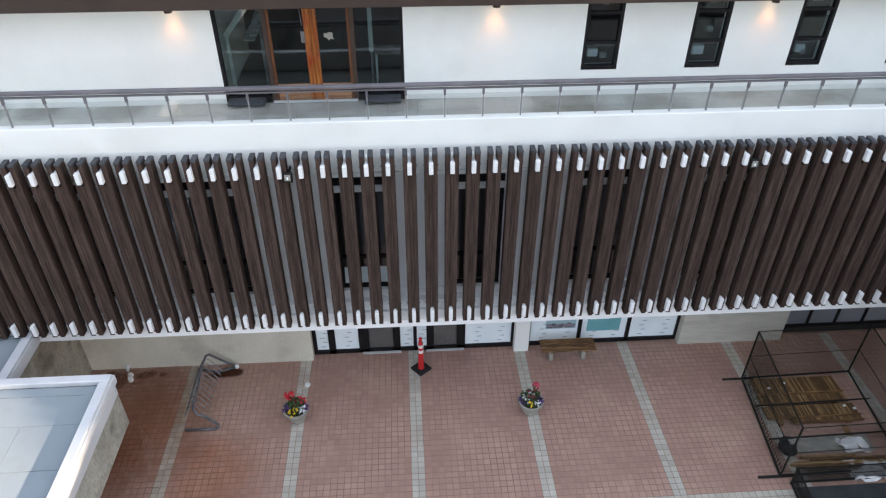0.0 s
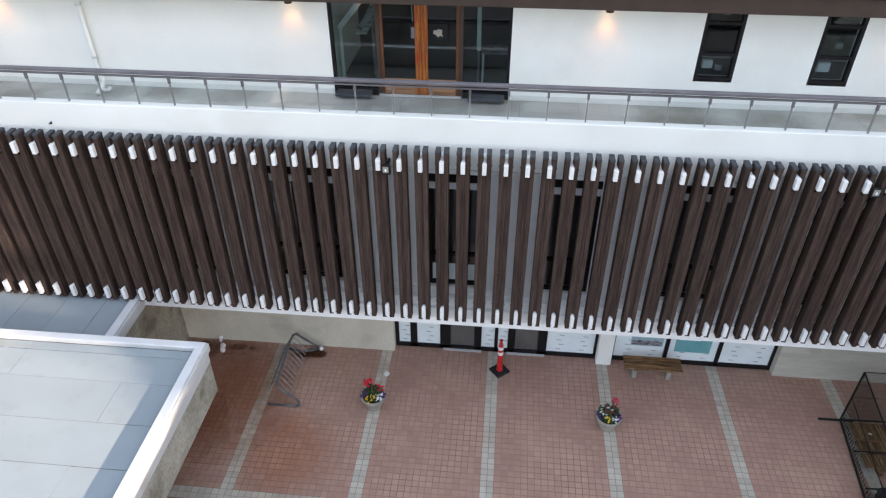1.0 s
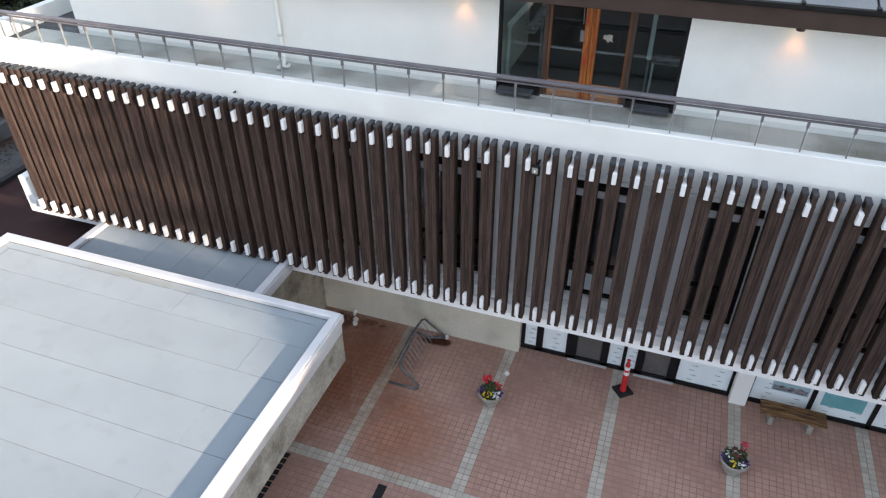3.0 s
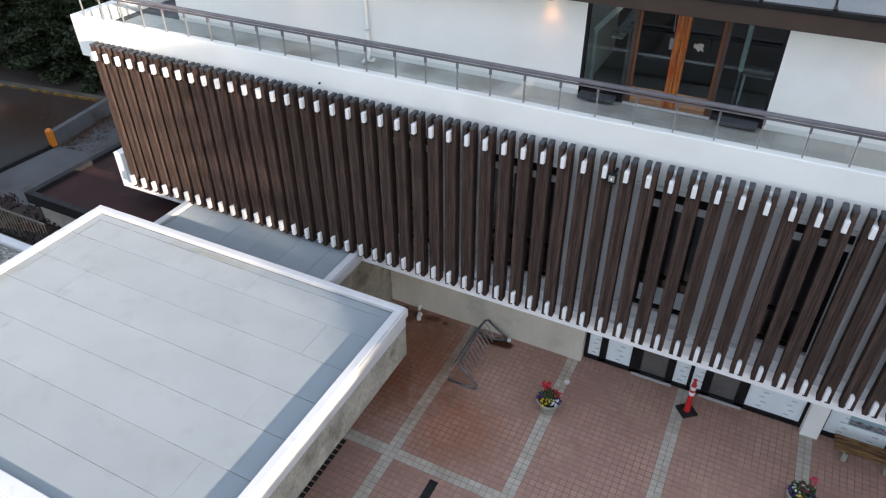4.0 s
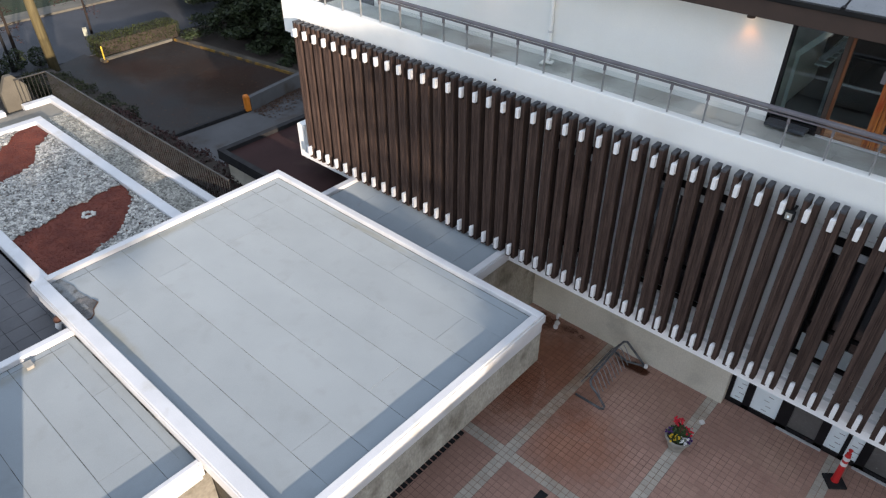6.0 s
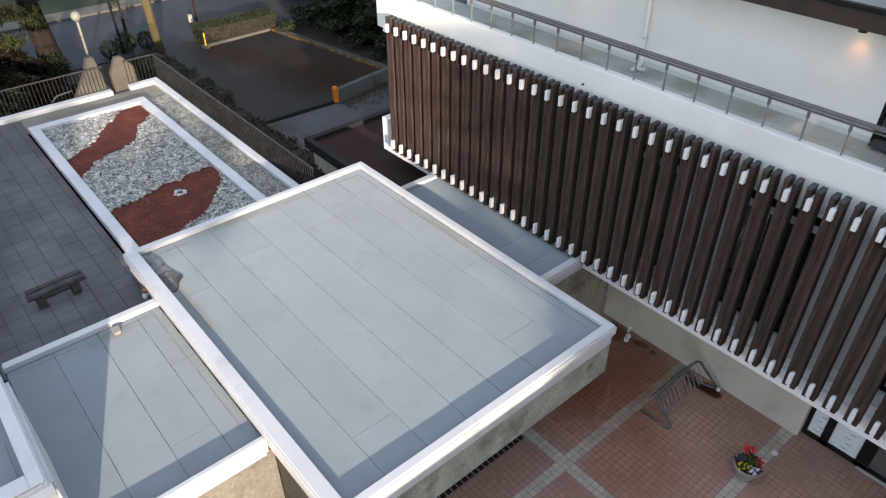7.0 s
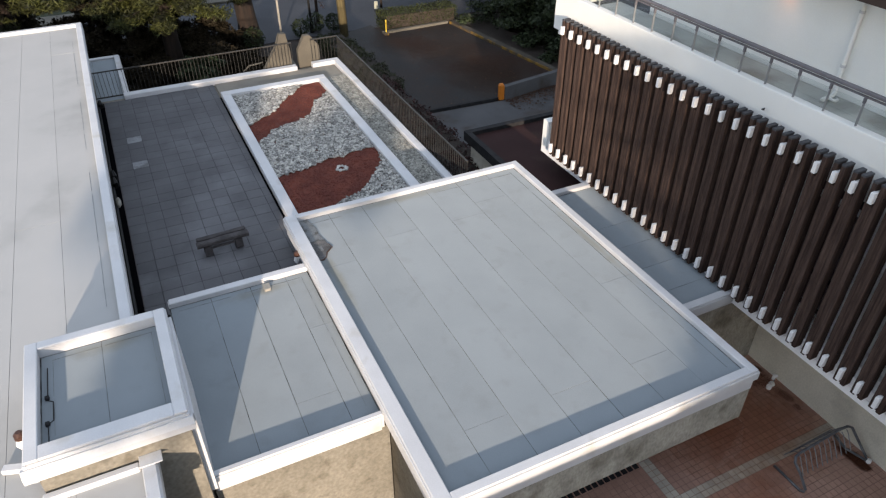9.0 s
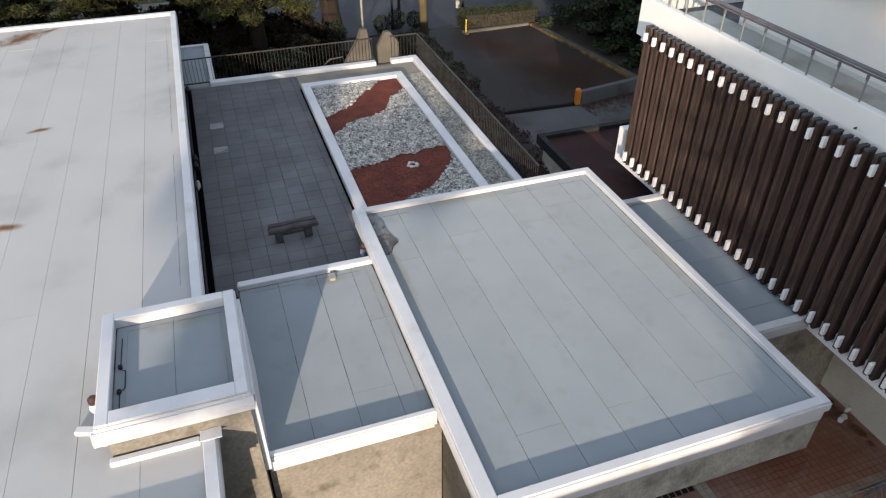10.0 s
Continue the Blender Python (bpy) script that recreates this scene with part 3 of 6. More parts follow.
sl = thing("lamp_post", pose(-38.3, 10.15, GZ), "slim black lamp post beside the street", "street lamp")
part("pole", tube(bmesh.new(), [(0, 0, 0.5), (-0.15, -0.1, 5.5)], [0.07, 0.05], 10), BLACK, sl)
part("base", tube(bmesh.new(), [(0, 0, 0), (0, 0, 0.7)], [0.14, 0.09], 10), BLACK, sl)

# ---- plaza floor ----
TP, TX, TY = 0.15, -0.08, 13.33
X_LO, X_HI, Y_LO = -9.2, 16.0, 5.2
solid("plaza_floor", boxes((X_LO - 0.1, X_HI, Y_LO, 13.4, -0.3, -0.008)), GROUT, "dark grout bed of the tiled plaza", "floor", "structure")
PLAZA = bpy.data.objects["plaza_floor"]
# unseen ground, added in dark grey for what the door glass reflects
solid("plaza_south", boxes((-6.0, 12.99, -40, Y_LO - 0.01, -0.3, -0.004)), DRIVE, "unseen paving added south of the plaza, dark for the door reflections", "floor", "structure")


def tile_box(w, h=0.008):
    return [(-w, -w, -0.02), (w, -w, -0.02), (w, w, -0.02), (-w, w, -0.02), (-w + 0.004, -w + 0.004, 0), (w - 0.004, -w + 0.004, 0), (w - 0.004, w - 0.004, 0), (-w + 0.004, w - 0.004, 0)]


TILE_FACES = [(4, 5, 6, 7), (0, 1, 5, 4), (1, 2, 6, 5), (2, 3, 7, 6), (3, 0, 4, 7)]


def joined_tiles(name, spots, material, label):
    base = np.array(tile_box(TP / 2 - (0.003 if material is BAND else 0.0042)))
    n = len(spots)
    jit = np.zeros((n, 1, 3))
    jit[:, 0, 2] = np.random.default_rng(5).uniform(-0.0015, 0.0015, n)
    v = (base[None] + np.array(spots)[:, None, :] + jit).reshape(-1, 3)
    f = (np.array([list(q) for q in TILE_FACES])[None] + 8 * np.arange(n)[:, None, None]).reshape(-1, 4)
    me = bpy.data.meshes.new(name)
    me.from_pydata(v.tolist(), [], f.tolist())
    me.materials.append(material)
    ob = new(name, me)
    ob.parent = PLAZA
    return tagged(ob, label, kind="stuff")


red, pale, near_tiles = [], [], []
cols = range(math.ceil((X_LO - TX) / TP), math.floor((X_HI - TX) / TP))
for r in range(int((TY - Y_LO) / TP)):
    y = TY - (r + 0.5) * TP
    for c in cols:
        x = TX + (c + 0.5) * TP
        if c % 19 in (0, 1) or r in (32, 33):
            pale.append((x, y, 0))
        elif -2.5 < x < 0 and 8.75 < y < 11.2:
            near_tiles.append((x, y))
        else:
            red.append((x, y, 0))
joined_tiles("field_tiles", red, TILE, "brick red square quarry tiles")
joined_tiles("band_tiles", pale, BAND, "pale grey square tiles in bands two wide")
me = bpy.data.meshes.new("tile")
me.from_pydata(tile_box(TP / 2 - 0.0042), [], TILE_FACES)
me.materials.append(TILE_P)
rest = near_tiles[290:]
for x, y in near_tiles[:290]:
    piece("tile", me, PLAZA, x, y, 0)
if rest:
    joined_tiles("more_tiles", [(x, y, 0) for x, y in rest], TILE, "brick red square quarry tiles")
solid("drain_channel", boxes((-4.47, -4.27, 5.2, 8.12, -0.01, 0.012)), RUBBER, "dark drain channel in the plaza floor", "drain", "structure")
for k in range(18):
    part("grate_bar", boxes((-6.87, -6.72, 8.05 - k * 0.16, 8.17 - k * 0.16, 0.0, 0.014)), RUBBER, PLAZA, "black grate bar")

# ---- main building ----
XE = 16.0
solid("wall_left", boxes((-8.33, -2.58, 13.11, 13.5, -0.3, 2.76)), CONCRETE, "pale concrete wall under the overhang", "wall", "structure")
solid("wall_right", boxes((7.27, 10.14, 13.13, 13.5, -0.3, 2.76)), BOARDED, "pale concrete wall beside the shop windows", "wall", "structure")
solid("wall_return", boxes((-8.6, -8.33, 9.0, 13.5, -0.3, 2.72)), BEAM, "pale concrete return wall with stains", "wall", "structure")
solid("column", boxes((2.766, 3.154, 13.12, 13.5, -0.1, 2.76), bevel=0.01), STUCCO, "white square column between shop windows", "column", "structure")
solid("overhang_slab", boxes((-16.27, XE, 11.31, 13.9, 2.745, 2.955)), LEDGE, "white slab edge of the overhanging storey", "slab", "structure")
solid("wall_end_fin", prism(bmesh.new(), [(-16.27, 11.31), (-15.98, 11.31), (-15.98, 12.2), (-16.27, 12.2)], 2.96, 3.85), STUCCO, "white end upstand of the slab", "wall", "structure")
solid("fascia", boxes((-16.5, XE, 11.5, 11.7, 6.6, 7.665), bevel=0.012), STUCCO, "white rendered parapet band above the timber fins", "wall", "structure")
solid("fascia_end", boxes((-16.5, -16.25, 11.71, 18.0, 6.6, 7.665)), STUCCO, "white rendered parapet on the building's end", "wall", "structure")
solid("terrace_slab", boxes((-16.24, XE, 11.71, 18.0, 6.9, 7.255)), DRIVE, "grey floor of the upper terrace", "floor", "structure")
UPPER = bpy.data.objects["terrace_slab"]
paver_me = finish("floor_tile", boxes((-0.298, 0.298, -0.262, 0.262, 0, 0.006)), PAVER)
for k in range(52):
    for j in range(3):
        piece("floor_tile", paver_me, UPPER, -15.6 + k * 0.6, 11.99 + j * 0.53, 7.258)
solid("soffit", boxes((-16.24, XE, 11.5, 12.0, 6.5, 6.59)), STUCCO, "white soffit under the parapet band", "ceiling", "structure")
solid("wall_back", boxes((-16.2, XE, 17.6, 18.0, -0.3, 7.9)), STUCCO, "plain back wall of the building", "wall", "structure")
solid("wall_west", boxes((-16.2, -15.95, 12.3, 17.59, -0.3, 6.59)), STUCCO, "white end wall of the building", "wall", "structure")
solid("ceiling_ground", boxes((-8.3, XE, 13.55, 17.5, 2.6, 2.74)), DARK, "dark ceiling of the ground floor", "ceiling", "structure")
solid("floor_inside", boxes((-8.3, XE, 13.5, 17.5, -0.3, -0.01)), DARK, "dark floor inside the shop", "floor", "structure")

# second storey wall behind the fins: solid panels between dark windows
WINS = [(-7.2, -6.1), (-4.95, -3.25), (-1.44, -0.28), (0.98, 1.98), (3.5, 4.65), (6.05, 7.2), (8.7, 9.8), (11.3, 12.4)]
edges = [-15.95] + [v for w in WINS for v in w] + [XE]
wall2 = thing("wall_second_floor", pose(0, 11.62, 0), "grey rendered wall behind the timber fins", "wall", kind="structure")
for a, b in zip(edges[::2], edges[1::2]):
    part("wall_panel", boxes((a, b, 0, 0.25, 3.62, 6.58)), LEDGE, wall2)
part("wall_sill", boxes((-15.95, XE, -0.03, 0.25, 2.96, 3.62), (-15.95, XE, -0.2, -0.03, 2.96, 3.42), (-15.95, XE, -0.3, -0.2, 2.957, 3.2)), LEDGE, wall2, "white rendered sill")
for i, (a, b) in enumerate(WINS):
    w = thing("window_%d" % (i + 1), pose((a + b) / 2, 11.62, 3.62), "dark framed window behind the timber fins", "window", kind="structure")
    h = (b - a) / 2
    part("window_frame", boxes((-h, h, 0.06, 0.14, 0, 0.07), (-h, h, 0.06, 0.14, 2.55, 2.96), (-h, -h + 0.06, 0.06, 0.14, 0.07, 2.55), (h - 0.06, h, 0.06, 0.14, 0.07, 2.55), (-h + 0.06, h - 0.06, 0.06, 0.14, 0.78, 0.84)), FRAME, w)
    part("transom", boxes((-h, h, 0.0, 0.05, 2.47, 2.62)), PANEL, w, "pale grey transom bar")
    # solid dark strip that paints the shade above the transom
    part("head_gap", boxes((-h, h, 0.02, 0.05, 2.62, 2.75)), FRAME, w, "dark strip in place of a shaded recess above the transom")
    part("pane", boxes((-h + 0.06, h - 0.06, 0.10, 0.11, 0.07, 2.55)), WINGLASS, w)
    if i == 2:
        for k in range(3):
            part("paper", boxes((-h + 0.08 + k * 0.345, -h + 0.39 + k * 0.345, 0.08, 0.085, 0.12, 0.55)), FILM, w, "pale paper on the glass")
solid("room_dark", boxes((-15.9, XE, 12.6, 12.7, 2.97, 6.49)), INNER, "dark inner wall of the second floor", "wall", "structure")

# ---- timber fins ----
PITCH, FX0, FY = 0.3973, -7.058, 11.12
fin = thing("timber_fin", pose(FX0, FY, 3.0), "dark brown stained timber fin with white brackets", "fin", "timber fins on the facade")
for s in (-1, 1):
    board = part("board", boxes((s * 0.079 - 0.045, s * 0.079 + 0.045, 0.0, 0.23, 0.02, 4.12), bevel=0.006), WOOD, fin)
    part("board_cap", boxes((s * 0.079 - 0.0485, s * 0.079 + 0.0485, -0.006, 0.236, 4.12, 4.17), bevel=0.008), WOOD_TOP, board, "grey slate coloured cap on the board end")
for s in (-1, 1):
    part("infill", boxes((s * 0.0155 - 0.0135, s * 0.0155 + 0.0135, 0.004, 0.19, 0.45, 3.70), bevel=0.003), WOOD, fin)
# black sheet behind the slots paints their shade
part("groove", boxes((-0.033, 0.033, 0.03, 0.035, 0.45, 3.70)), BLACK, fin, "black strip in place of the shade in the slots")
for z0, z1 in ((3.775, 4.0), (0.14, 0.42)):
    part("bracket", boxes((-0.041, 0.041, -0.095, -0.004, z0, z1), (-0.031, 0.031, -0.0035, 0.385, z0 + 0.03, z1 - 0.006), bevel=0.006), BRACKET, fin, "white painted steel bracket")
part("foot_block", boxes((-0.033, 0.033, 0.02, 0.16, 0.05, 0.16)), WOOD, fin)
for z in (0.55, 3.9):
    for s in (-1, 1):
        part("bolt", tube(bmesh.new(), [(s * 0.122, 0.06, z), (s * 0.142, 0.06, z)], 0.012, 6), BLACK, fin)
for i in range(-21, 57):
    if i:
        copy_thing(fin, pose(FX0 + i * (PITCH if i > 0 else 0.3993), FY, 3.0))

for fx, fz in ((-2.15, 6.72), (6.65, 6.72)):
    fl = thing("floodlight", pose(fx, 11.3, fz + 0.05), "small square floodlight fixed between the fins", "floodlight")
    housing = part("housing", boxes((-0.085, 0.085, -0.24, -0.15, -0.10, 0.10), bevel=0.012), BLACK, fl)
    part("lens", boxes((-0.055, 0.055, -0.247, -0.241, -0.05, 0.075), bevel=0.002), POT, housing, "pale grey glass lens")
    part("cell", boxes((-0.015, 0.015, -0.252, -0.2475, -0.02, 0.03)), FILM, housing, "bright lamp cell")
    part("arm", boxes((-0.02, 0.02, -0.15, 0.2, -0.02, 0.02)), BLACK, fl)

# ---- terrace railing and upper storey ----
rail = thing("terrace_railing", pose(0, 11.6, 7.665), "grey steel railing with clear glass panels on the parapet", "railing")
part("handrail", boxes((-16.3, XE, -0.055, 0.055, 0.61, 0.665), bevel=0.01), STEEL, rail)
part("lower_handrail", boxes((-16.3, XE, -0.02, 0.02, 0.545, 0.575)), STEEL, rail)
RP, RX = 0.702, 2.88
post_me = finish("post", boxes((-0.0105, 0.0105, -0.022, 0.022, 0, 0.545)), POST)
clamp_me = finish("clamp", boxes((-0.02, 0.02, -0.03, 0.02, 0.44, 0.545)), STEEL)
pane_me = finish("pane", boxes((-RP / 2 + 0.03, RP / 2 - 0.03, -0.006, 0.006, 0.04, 0.46)), CLEAR)
for k in range(-27, 19):
    piece("post", post_me, rail, RX + k * RP, 0, 0)
    piece("clamp", clamp_me, rail, RX + k * RP, 0, 0)
    piece("glass_pane", pane_me, rail, RX + (k + 0.5) * RP, 0, 0)
part("end_rail", boxes((-16.36, -16.28, 0.06, 5.5, 0.61, 0.665)), STEEL, rail)
solid("terrace_gutter", boxes((-16.2, XE, 11.72, 11.78, 7.26, 7.285)), STEEL, "grey gutter strip on the terrace floor", "gutter", "structure")

UW = [(3.678, 4.422), (5.848, 6.589), (8.0, 8.73), (10.15, 10.9), (12.3, 13.0)]
upper = thing("wall_upper", pose(0, 13.33, 7.23), "white rendered wall of the upper storey", "wall", kind="structure")
part("wall_panel", boxes((-14.65, -3.57, 0, 0.3, 0, 3.0)), STUCCO, upper)
part("wall_panel", boxes((0.066, UW[0][0], 0, 0.3, 0, 3.0)), STUCCO, upper)
for (a, b), (c, _) in zip(UW, UW[1:] + [(XE, 0)]):
    part("wall_panel", boxes((b, c, 0, 0.3, 0, 3.0)), STUCCO, upper)
    part("wall_under", boxes((a, b, 0, 0.3, 0, 0.61)), STUCCO, upper)
part("wall_end", boxes((-14.65, -14.35, 0.3, 4.2, 0, 3.0)), STUCCO, upper)
for i, (a, b) in enumerate(UW):
    w = thing("window_%d" % (i + 11), pose((a + b) / 2, 13.33, 7.81), "dark framed window of three stacked panes", "window", kind="structure")
    h = (b - a) / 2
    part("window_frame", boxes((-h, h, 0.0, 0.1, 0, 0.09), (-h, -h + 0.07, 0.0, 0.1, 0.09, 1.75), (h - 0.07, h, 0.0, 0.1, 0.09, 1.75), (-h, h, 0.0, 0.1, 1.75, 1.85)), FRAME, w)
    for z in (0.55, 1.15):
        part("glazing_bar", boxes((-h + 0.07, h - 0.07, 0.01, 0.09, z - 0.03, z + 0.03)), FRAME, w)
    for z in (0.09, 0.58, 1.18):
        part("pane", boxes((-h + 0.07, h - 0.07, 0.05, 0.06, z, z + 0.44)), WINGLASS, w)
    for k, (dx, z, s) in enumerate(((-0.1 + 0.04 * i, 0.2, 0.1 + 0.02 * (i % 2)), (0.12 - 0.03 * i, 0.16 + 0.5 * (i % 2), 0.07), (0.05, 1.25, 0.06 + 0.04 * (i == 2)))):
        part("clutter", boxes((dx - s, dx + s, 0.2, 0.3, z, z + s * 1.6), bevel=0.01), PANEL if k == 0 else SHELF, w, "pale things behind the glass")

entry = thing("door_1", pose(-1.75, 13.33, 7.28), "glazed double doors in varnished orange wood between glass side panels", "door", kind="structure")
EL, ER, DL, DR, DM = -1.82, 1.816, -0.863, 0.847, 0.03
part("side_frame", boxes((EL, EL + 0.06, 0, 0.12, 0, 2.6), (ER - 0.06, ER, 0, 0.12, 0, 2.6), (EL, DL, 0, 0.12, 0, 0.12), (DR, ER, 0, 0.12, 0, 0.12), (EL, ER, 0, 0.12, 2.55, 2.7)), FRAME, entry)
for a, b in ((EL + 0.06, DL), (DR, ER - 0.06)):
    part("pane", boxes((a, b, 0.05, 0.06, 0.12, 2.55)), WINGLASS, entry)
for a in (DL - 0.02, DR - 0.06):
    part("door_frame", boxes((a, a + 0.08, -0.02, 0.14, 0, 2.5)), EAVE, entry, "dark brown door frame")
part("door_head", boxes((DL + 0.06, DR - 0.06, -0.02, 0.14, 2.44, 2.55)), BROWNWOOD, entry)
for a, b, l, r in ((DL + 0.062, DM - 0.004, 0.06, 0.125), (DM + 0.004, DR - 0.062, 0.125, 0.06)):
    hinge, meet = ((a, a + l), (b - r, b)) if l < r else ((b - r, b), (a, a + l))
    leaf = part("door_leaf", boxes((*hinge, 0, 0.06, 0.02, 2.42), (a + l, b - r, 0, 0.06, 2.30, 2.42), bevel=0.006), BROWNWOOD, entry)
    part("bottom_rail", boxes((a + l + 0.001, b - r - 0.001, 0.001, 0.059, 0.02, 0.36), bevel=0.006), FADEDWOOD, leaf, "sun-faded tan bottom rail")
    part("meeting_stile", boxes((*meet, -0.006, 0.066, 0.02, 2.42), bevel=0.008), DOORWOOD, leaf, "glossy orange varnished stile")
    part("glass_pane", boxes((a + l, b - r, 0.02, 0.03, 0.36, 2.30)), WINGLASS, leaf)
    part("push_bar", boxes((a + l, b - r, 0.06, 0.09, 1.0, 1.04)), STEEL, leaf)
notice = part("notice", prism(bmesh.new(), [(-0.09, 0.06), (-0.04, 0.05), (0.0, 0.08), (0.08, 0.06), (0.07, -0.02), (0.1, -0.07), (0.03, -0.05), (0.0, -0.09), (-0.05, -0.03), (-0.1, -0.02)], 0, 0.004), POT, entry, "torn pale paper notice taped to the glass")
notice.matrix_basis = pose(0.37, 0.014, 1.33, 90, 0, 0)
part("lock_box", boxes((-0.17, -0.09, -0.03, 0.012, 1.22, 1.44), bevel=0.01), STEEL, entry, "grey lock box with a cord")
part("cord", tube(bmesh.new(), [(-0.17, 0.005, 2.25), (-0.13, 0.0, 1.55)], 0.008, 5), STEEL, entry)
part("threshold", boxes((DL, DR, -0.09, -0.022, 0, 0.03)), CAP, entry)
for x0, x1 in ((-3.5, -2.75), (-0.75, -0.02)):
    mt = thing("planter_box", pose((x0 + x1) / 2, 13.17, 7.32), "low dark box beside the terrace doors", "planter")
    part("box", boxes((-(x1 - x0) / 2, (x1 - x0) / 2, -0.14, 0.14, 0, 0.07), bevel=0.01), TRAY, mt)
solid("entry_side_wall", boxes((-3.64, -3.585, 13.64, 16.19, 7.2, 10.19)), PALEWALL, "pale green inner side wall of the entry", "wall", "structure")
stair = thing("inner_stair", pose(-3.2, 14.05, 7.19), "pale stair string with open treads inside the glazed entry", "stair")
for dx, m in ((0.0, PALEWALL), (0.42, SHELF)):
    a = [(-0.36 + dx, 1.28), (-0.27 + dx, 1.22), (0.42 + dx, 2.05), (0.33 + dx, 2.12)]
    bm = bmesh.new()
    ring_a, ring_b = ([bm.verts.new((x, y, z)) for x, z in a] for y in (-0.12, -0.06))
    for k in range(4):
        bm.faces.new((ring_a[k], ring_a[(k + 1) % 4], ring_b[(k + 1) % 4], ring_b[k]))
    bm.faces.new(ring_a[::-1]), bm.faces.new(ring_b)
    part("string", bm, m, stair)
for k in range(9):
    part("tread", boxes((0.02 + k * 0.055, 0.24 + k * 0.055, -0.05, 0.5, 1.12 + k * 0.1, 1.145 + k * 0.1)), PALEWALL, stair)
part("newel", boxes((-0.33, -0.26, -0.1, -0.04, 0.0, 1.26)), PALEWALL, stair)
part("string_end", boxes((0.3, 0.36, 0.2, 0.26, 0.0, 2.0)), SHELF, stair)
curtain = thing("inner_post", pose(-0.6, 14.0, 7.19), "slim pale post inside the glazed entry", "post")
part("post", boxes((-0.045, 0.045, -0.04, 0.04, 0.86, 2.9), bevel=0.01), PALEWALL, curtain)
part("foot", boxes((-0.02, 0.02, -0.02, 0.02, 0.0, 0.86)), SHELF, curtain)
tbl = thing("inner_table", pose(-0.2, 14.1, 7.19), "small table with pale legs inside the glazed entry", "table")
part("top", boxes((-0.35, 0.35, -0.1, 0.4, 0.78, 0.81)), SHELF, tbl)
for x in (-0.31, 0.31):
    for y in (-0.06, 0.36):
        part("leg", boxes((x - 0.016, x + 0.016, y - 0.016, y + 0.016, 0.0, 0.78)), PALEWALL, tbl)
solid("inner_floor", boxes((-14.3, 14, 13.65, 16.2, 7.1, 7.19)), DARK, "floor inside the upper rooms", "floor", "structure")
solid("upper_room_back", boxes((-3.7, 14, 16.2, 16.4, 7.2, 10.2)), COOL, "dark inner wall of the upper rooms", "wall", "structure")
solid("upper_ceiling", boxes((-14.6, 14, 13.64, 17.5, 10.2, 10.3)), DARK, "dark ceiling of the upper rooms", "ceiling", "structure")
solid("eave_beam", boxes((-14.7, XE, 12.55, 12.72, 9.38, 9.72), bevel=0.01), EAVE, "dark brown eave beam over the upper terrace", "beam", "structure")
solid("eave_soffit", boxes((-14.6, XE, 12.73, 13.32, 9.62, 9.7)), STUCCO, "white soffit under the eave", "ceiling", "structure")
uroof = thing("upper_roof", pose(0, 12.5, 9.73), "grey glazed panel roof with a black edge over the upper storey", "roof", kind="structure")
SL = math.atan2(1.2, 5.5)
for k in range(28):
    a = -14.8 + k * 1.1
    part("roof_panel", boxes((a + 0.02, a + 1.08, 0.06, 5.6, 0.02, 0.05)), SLATE, uroof).rotation_euler = (SL, 0, 0)
    part("edge_clip", boxes((a - 0.03, a + 0.03, -0.01, 0.12, 0.03, 0.09)), BLACK, uroof)
part("underlay", boxes((-14.8, XE, 0.0, 5.6, -0.04, 0.015)), BLACK, uroof).rotation_euler = (SL, 0, 0)
part("edge_strip", boxes((-14.8, XE, -0.02, 0.05, -0.02, 0.05)), BLACK, uroof, "black edge strip")

WARM = glow("warm lamp bulb", (1.0, 0.62, 0.3), 5.0)
for x in (-10.4, -4.28, 1.86, 7.32):
    dl = thing("wall_lamp", pose(x, 13.16, 9.17), "brown cylinder wall lamp casting warm light down the wall", "lamp", "wall lamps under the eave")
    shade = part("shade", lathe(bmesh.new(), [(0.06, 0.0), (0.075, 0.0), (0.075, 0.22), (0.03, 0.26)], 16), EAVE, dl, smooth=False)
    part("bulb", lathe(bmesh.new(), [(0.02, -0.012), (0.045, -0.008), (0.045, -0.002)], 12), WARM, shade, "warm glowing bulb")
    part("bracket", boxes((-0.03, 0.03, 0.07, 0.17, 0.05, 0.2)), EAVE, dl)
    spot = new("lamp_light", bpy.data.lights.new("lamp_light", "SPOT"))
    spot.data.energy, spot.data.color, spot.data.spot_size, spot.data.spot_blend, spot.data.shadow_soft_size = 3.0, (1.0, 0.36, 0.10), radians(100), 1.0, 0.07
    spot.matrix_world = look((x, 13.16, 9.12), (x, 13.26, 7.2))

dp = thing("downpipe", pose(-8.65, 13.26, 7.28), "white downpipe on the upper wall with a bent foot", "pipe")
pipe = part("pipe", tube(bmesh.new(), [(0, 0, 2.5), (0, 0, 0.42), (0.03, -0.03, 0.3), (0.1, -0.1, 0.12), (0.13, -0.22, 0.06), (0.17, -0.55, 0.055)], 0.045, 10), STUCCO, dp, smooth=True)
part("branch", tube(bmesh.new(), [(0.14, -0.3, 0.055), (0.24, -0.36, 0.045), (0.32, -0.34, 0.05), (0.34, -0.3, 0.1)], 0.036, 10), STUCCO, dp, smooth=True)
for z in (0.6, 1.7):
    part("clamp", tube(bmesh.new(), [(0, 0, z), (0, 0, z + 0.05)], 0.06, 10), CAP, pipe)
cable = thing("cable_stub", pose(-8.82, 11.5, 7.25), "short dark cable stub on the parapet", "cable")
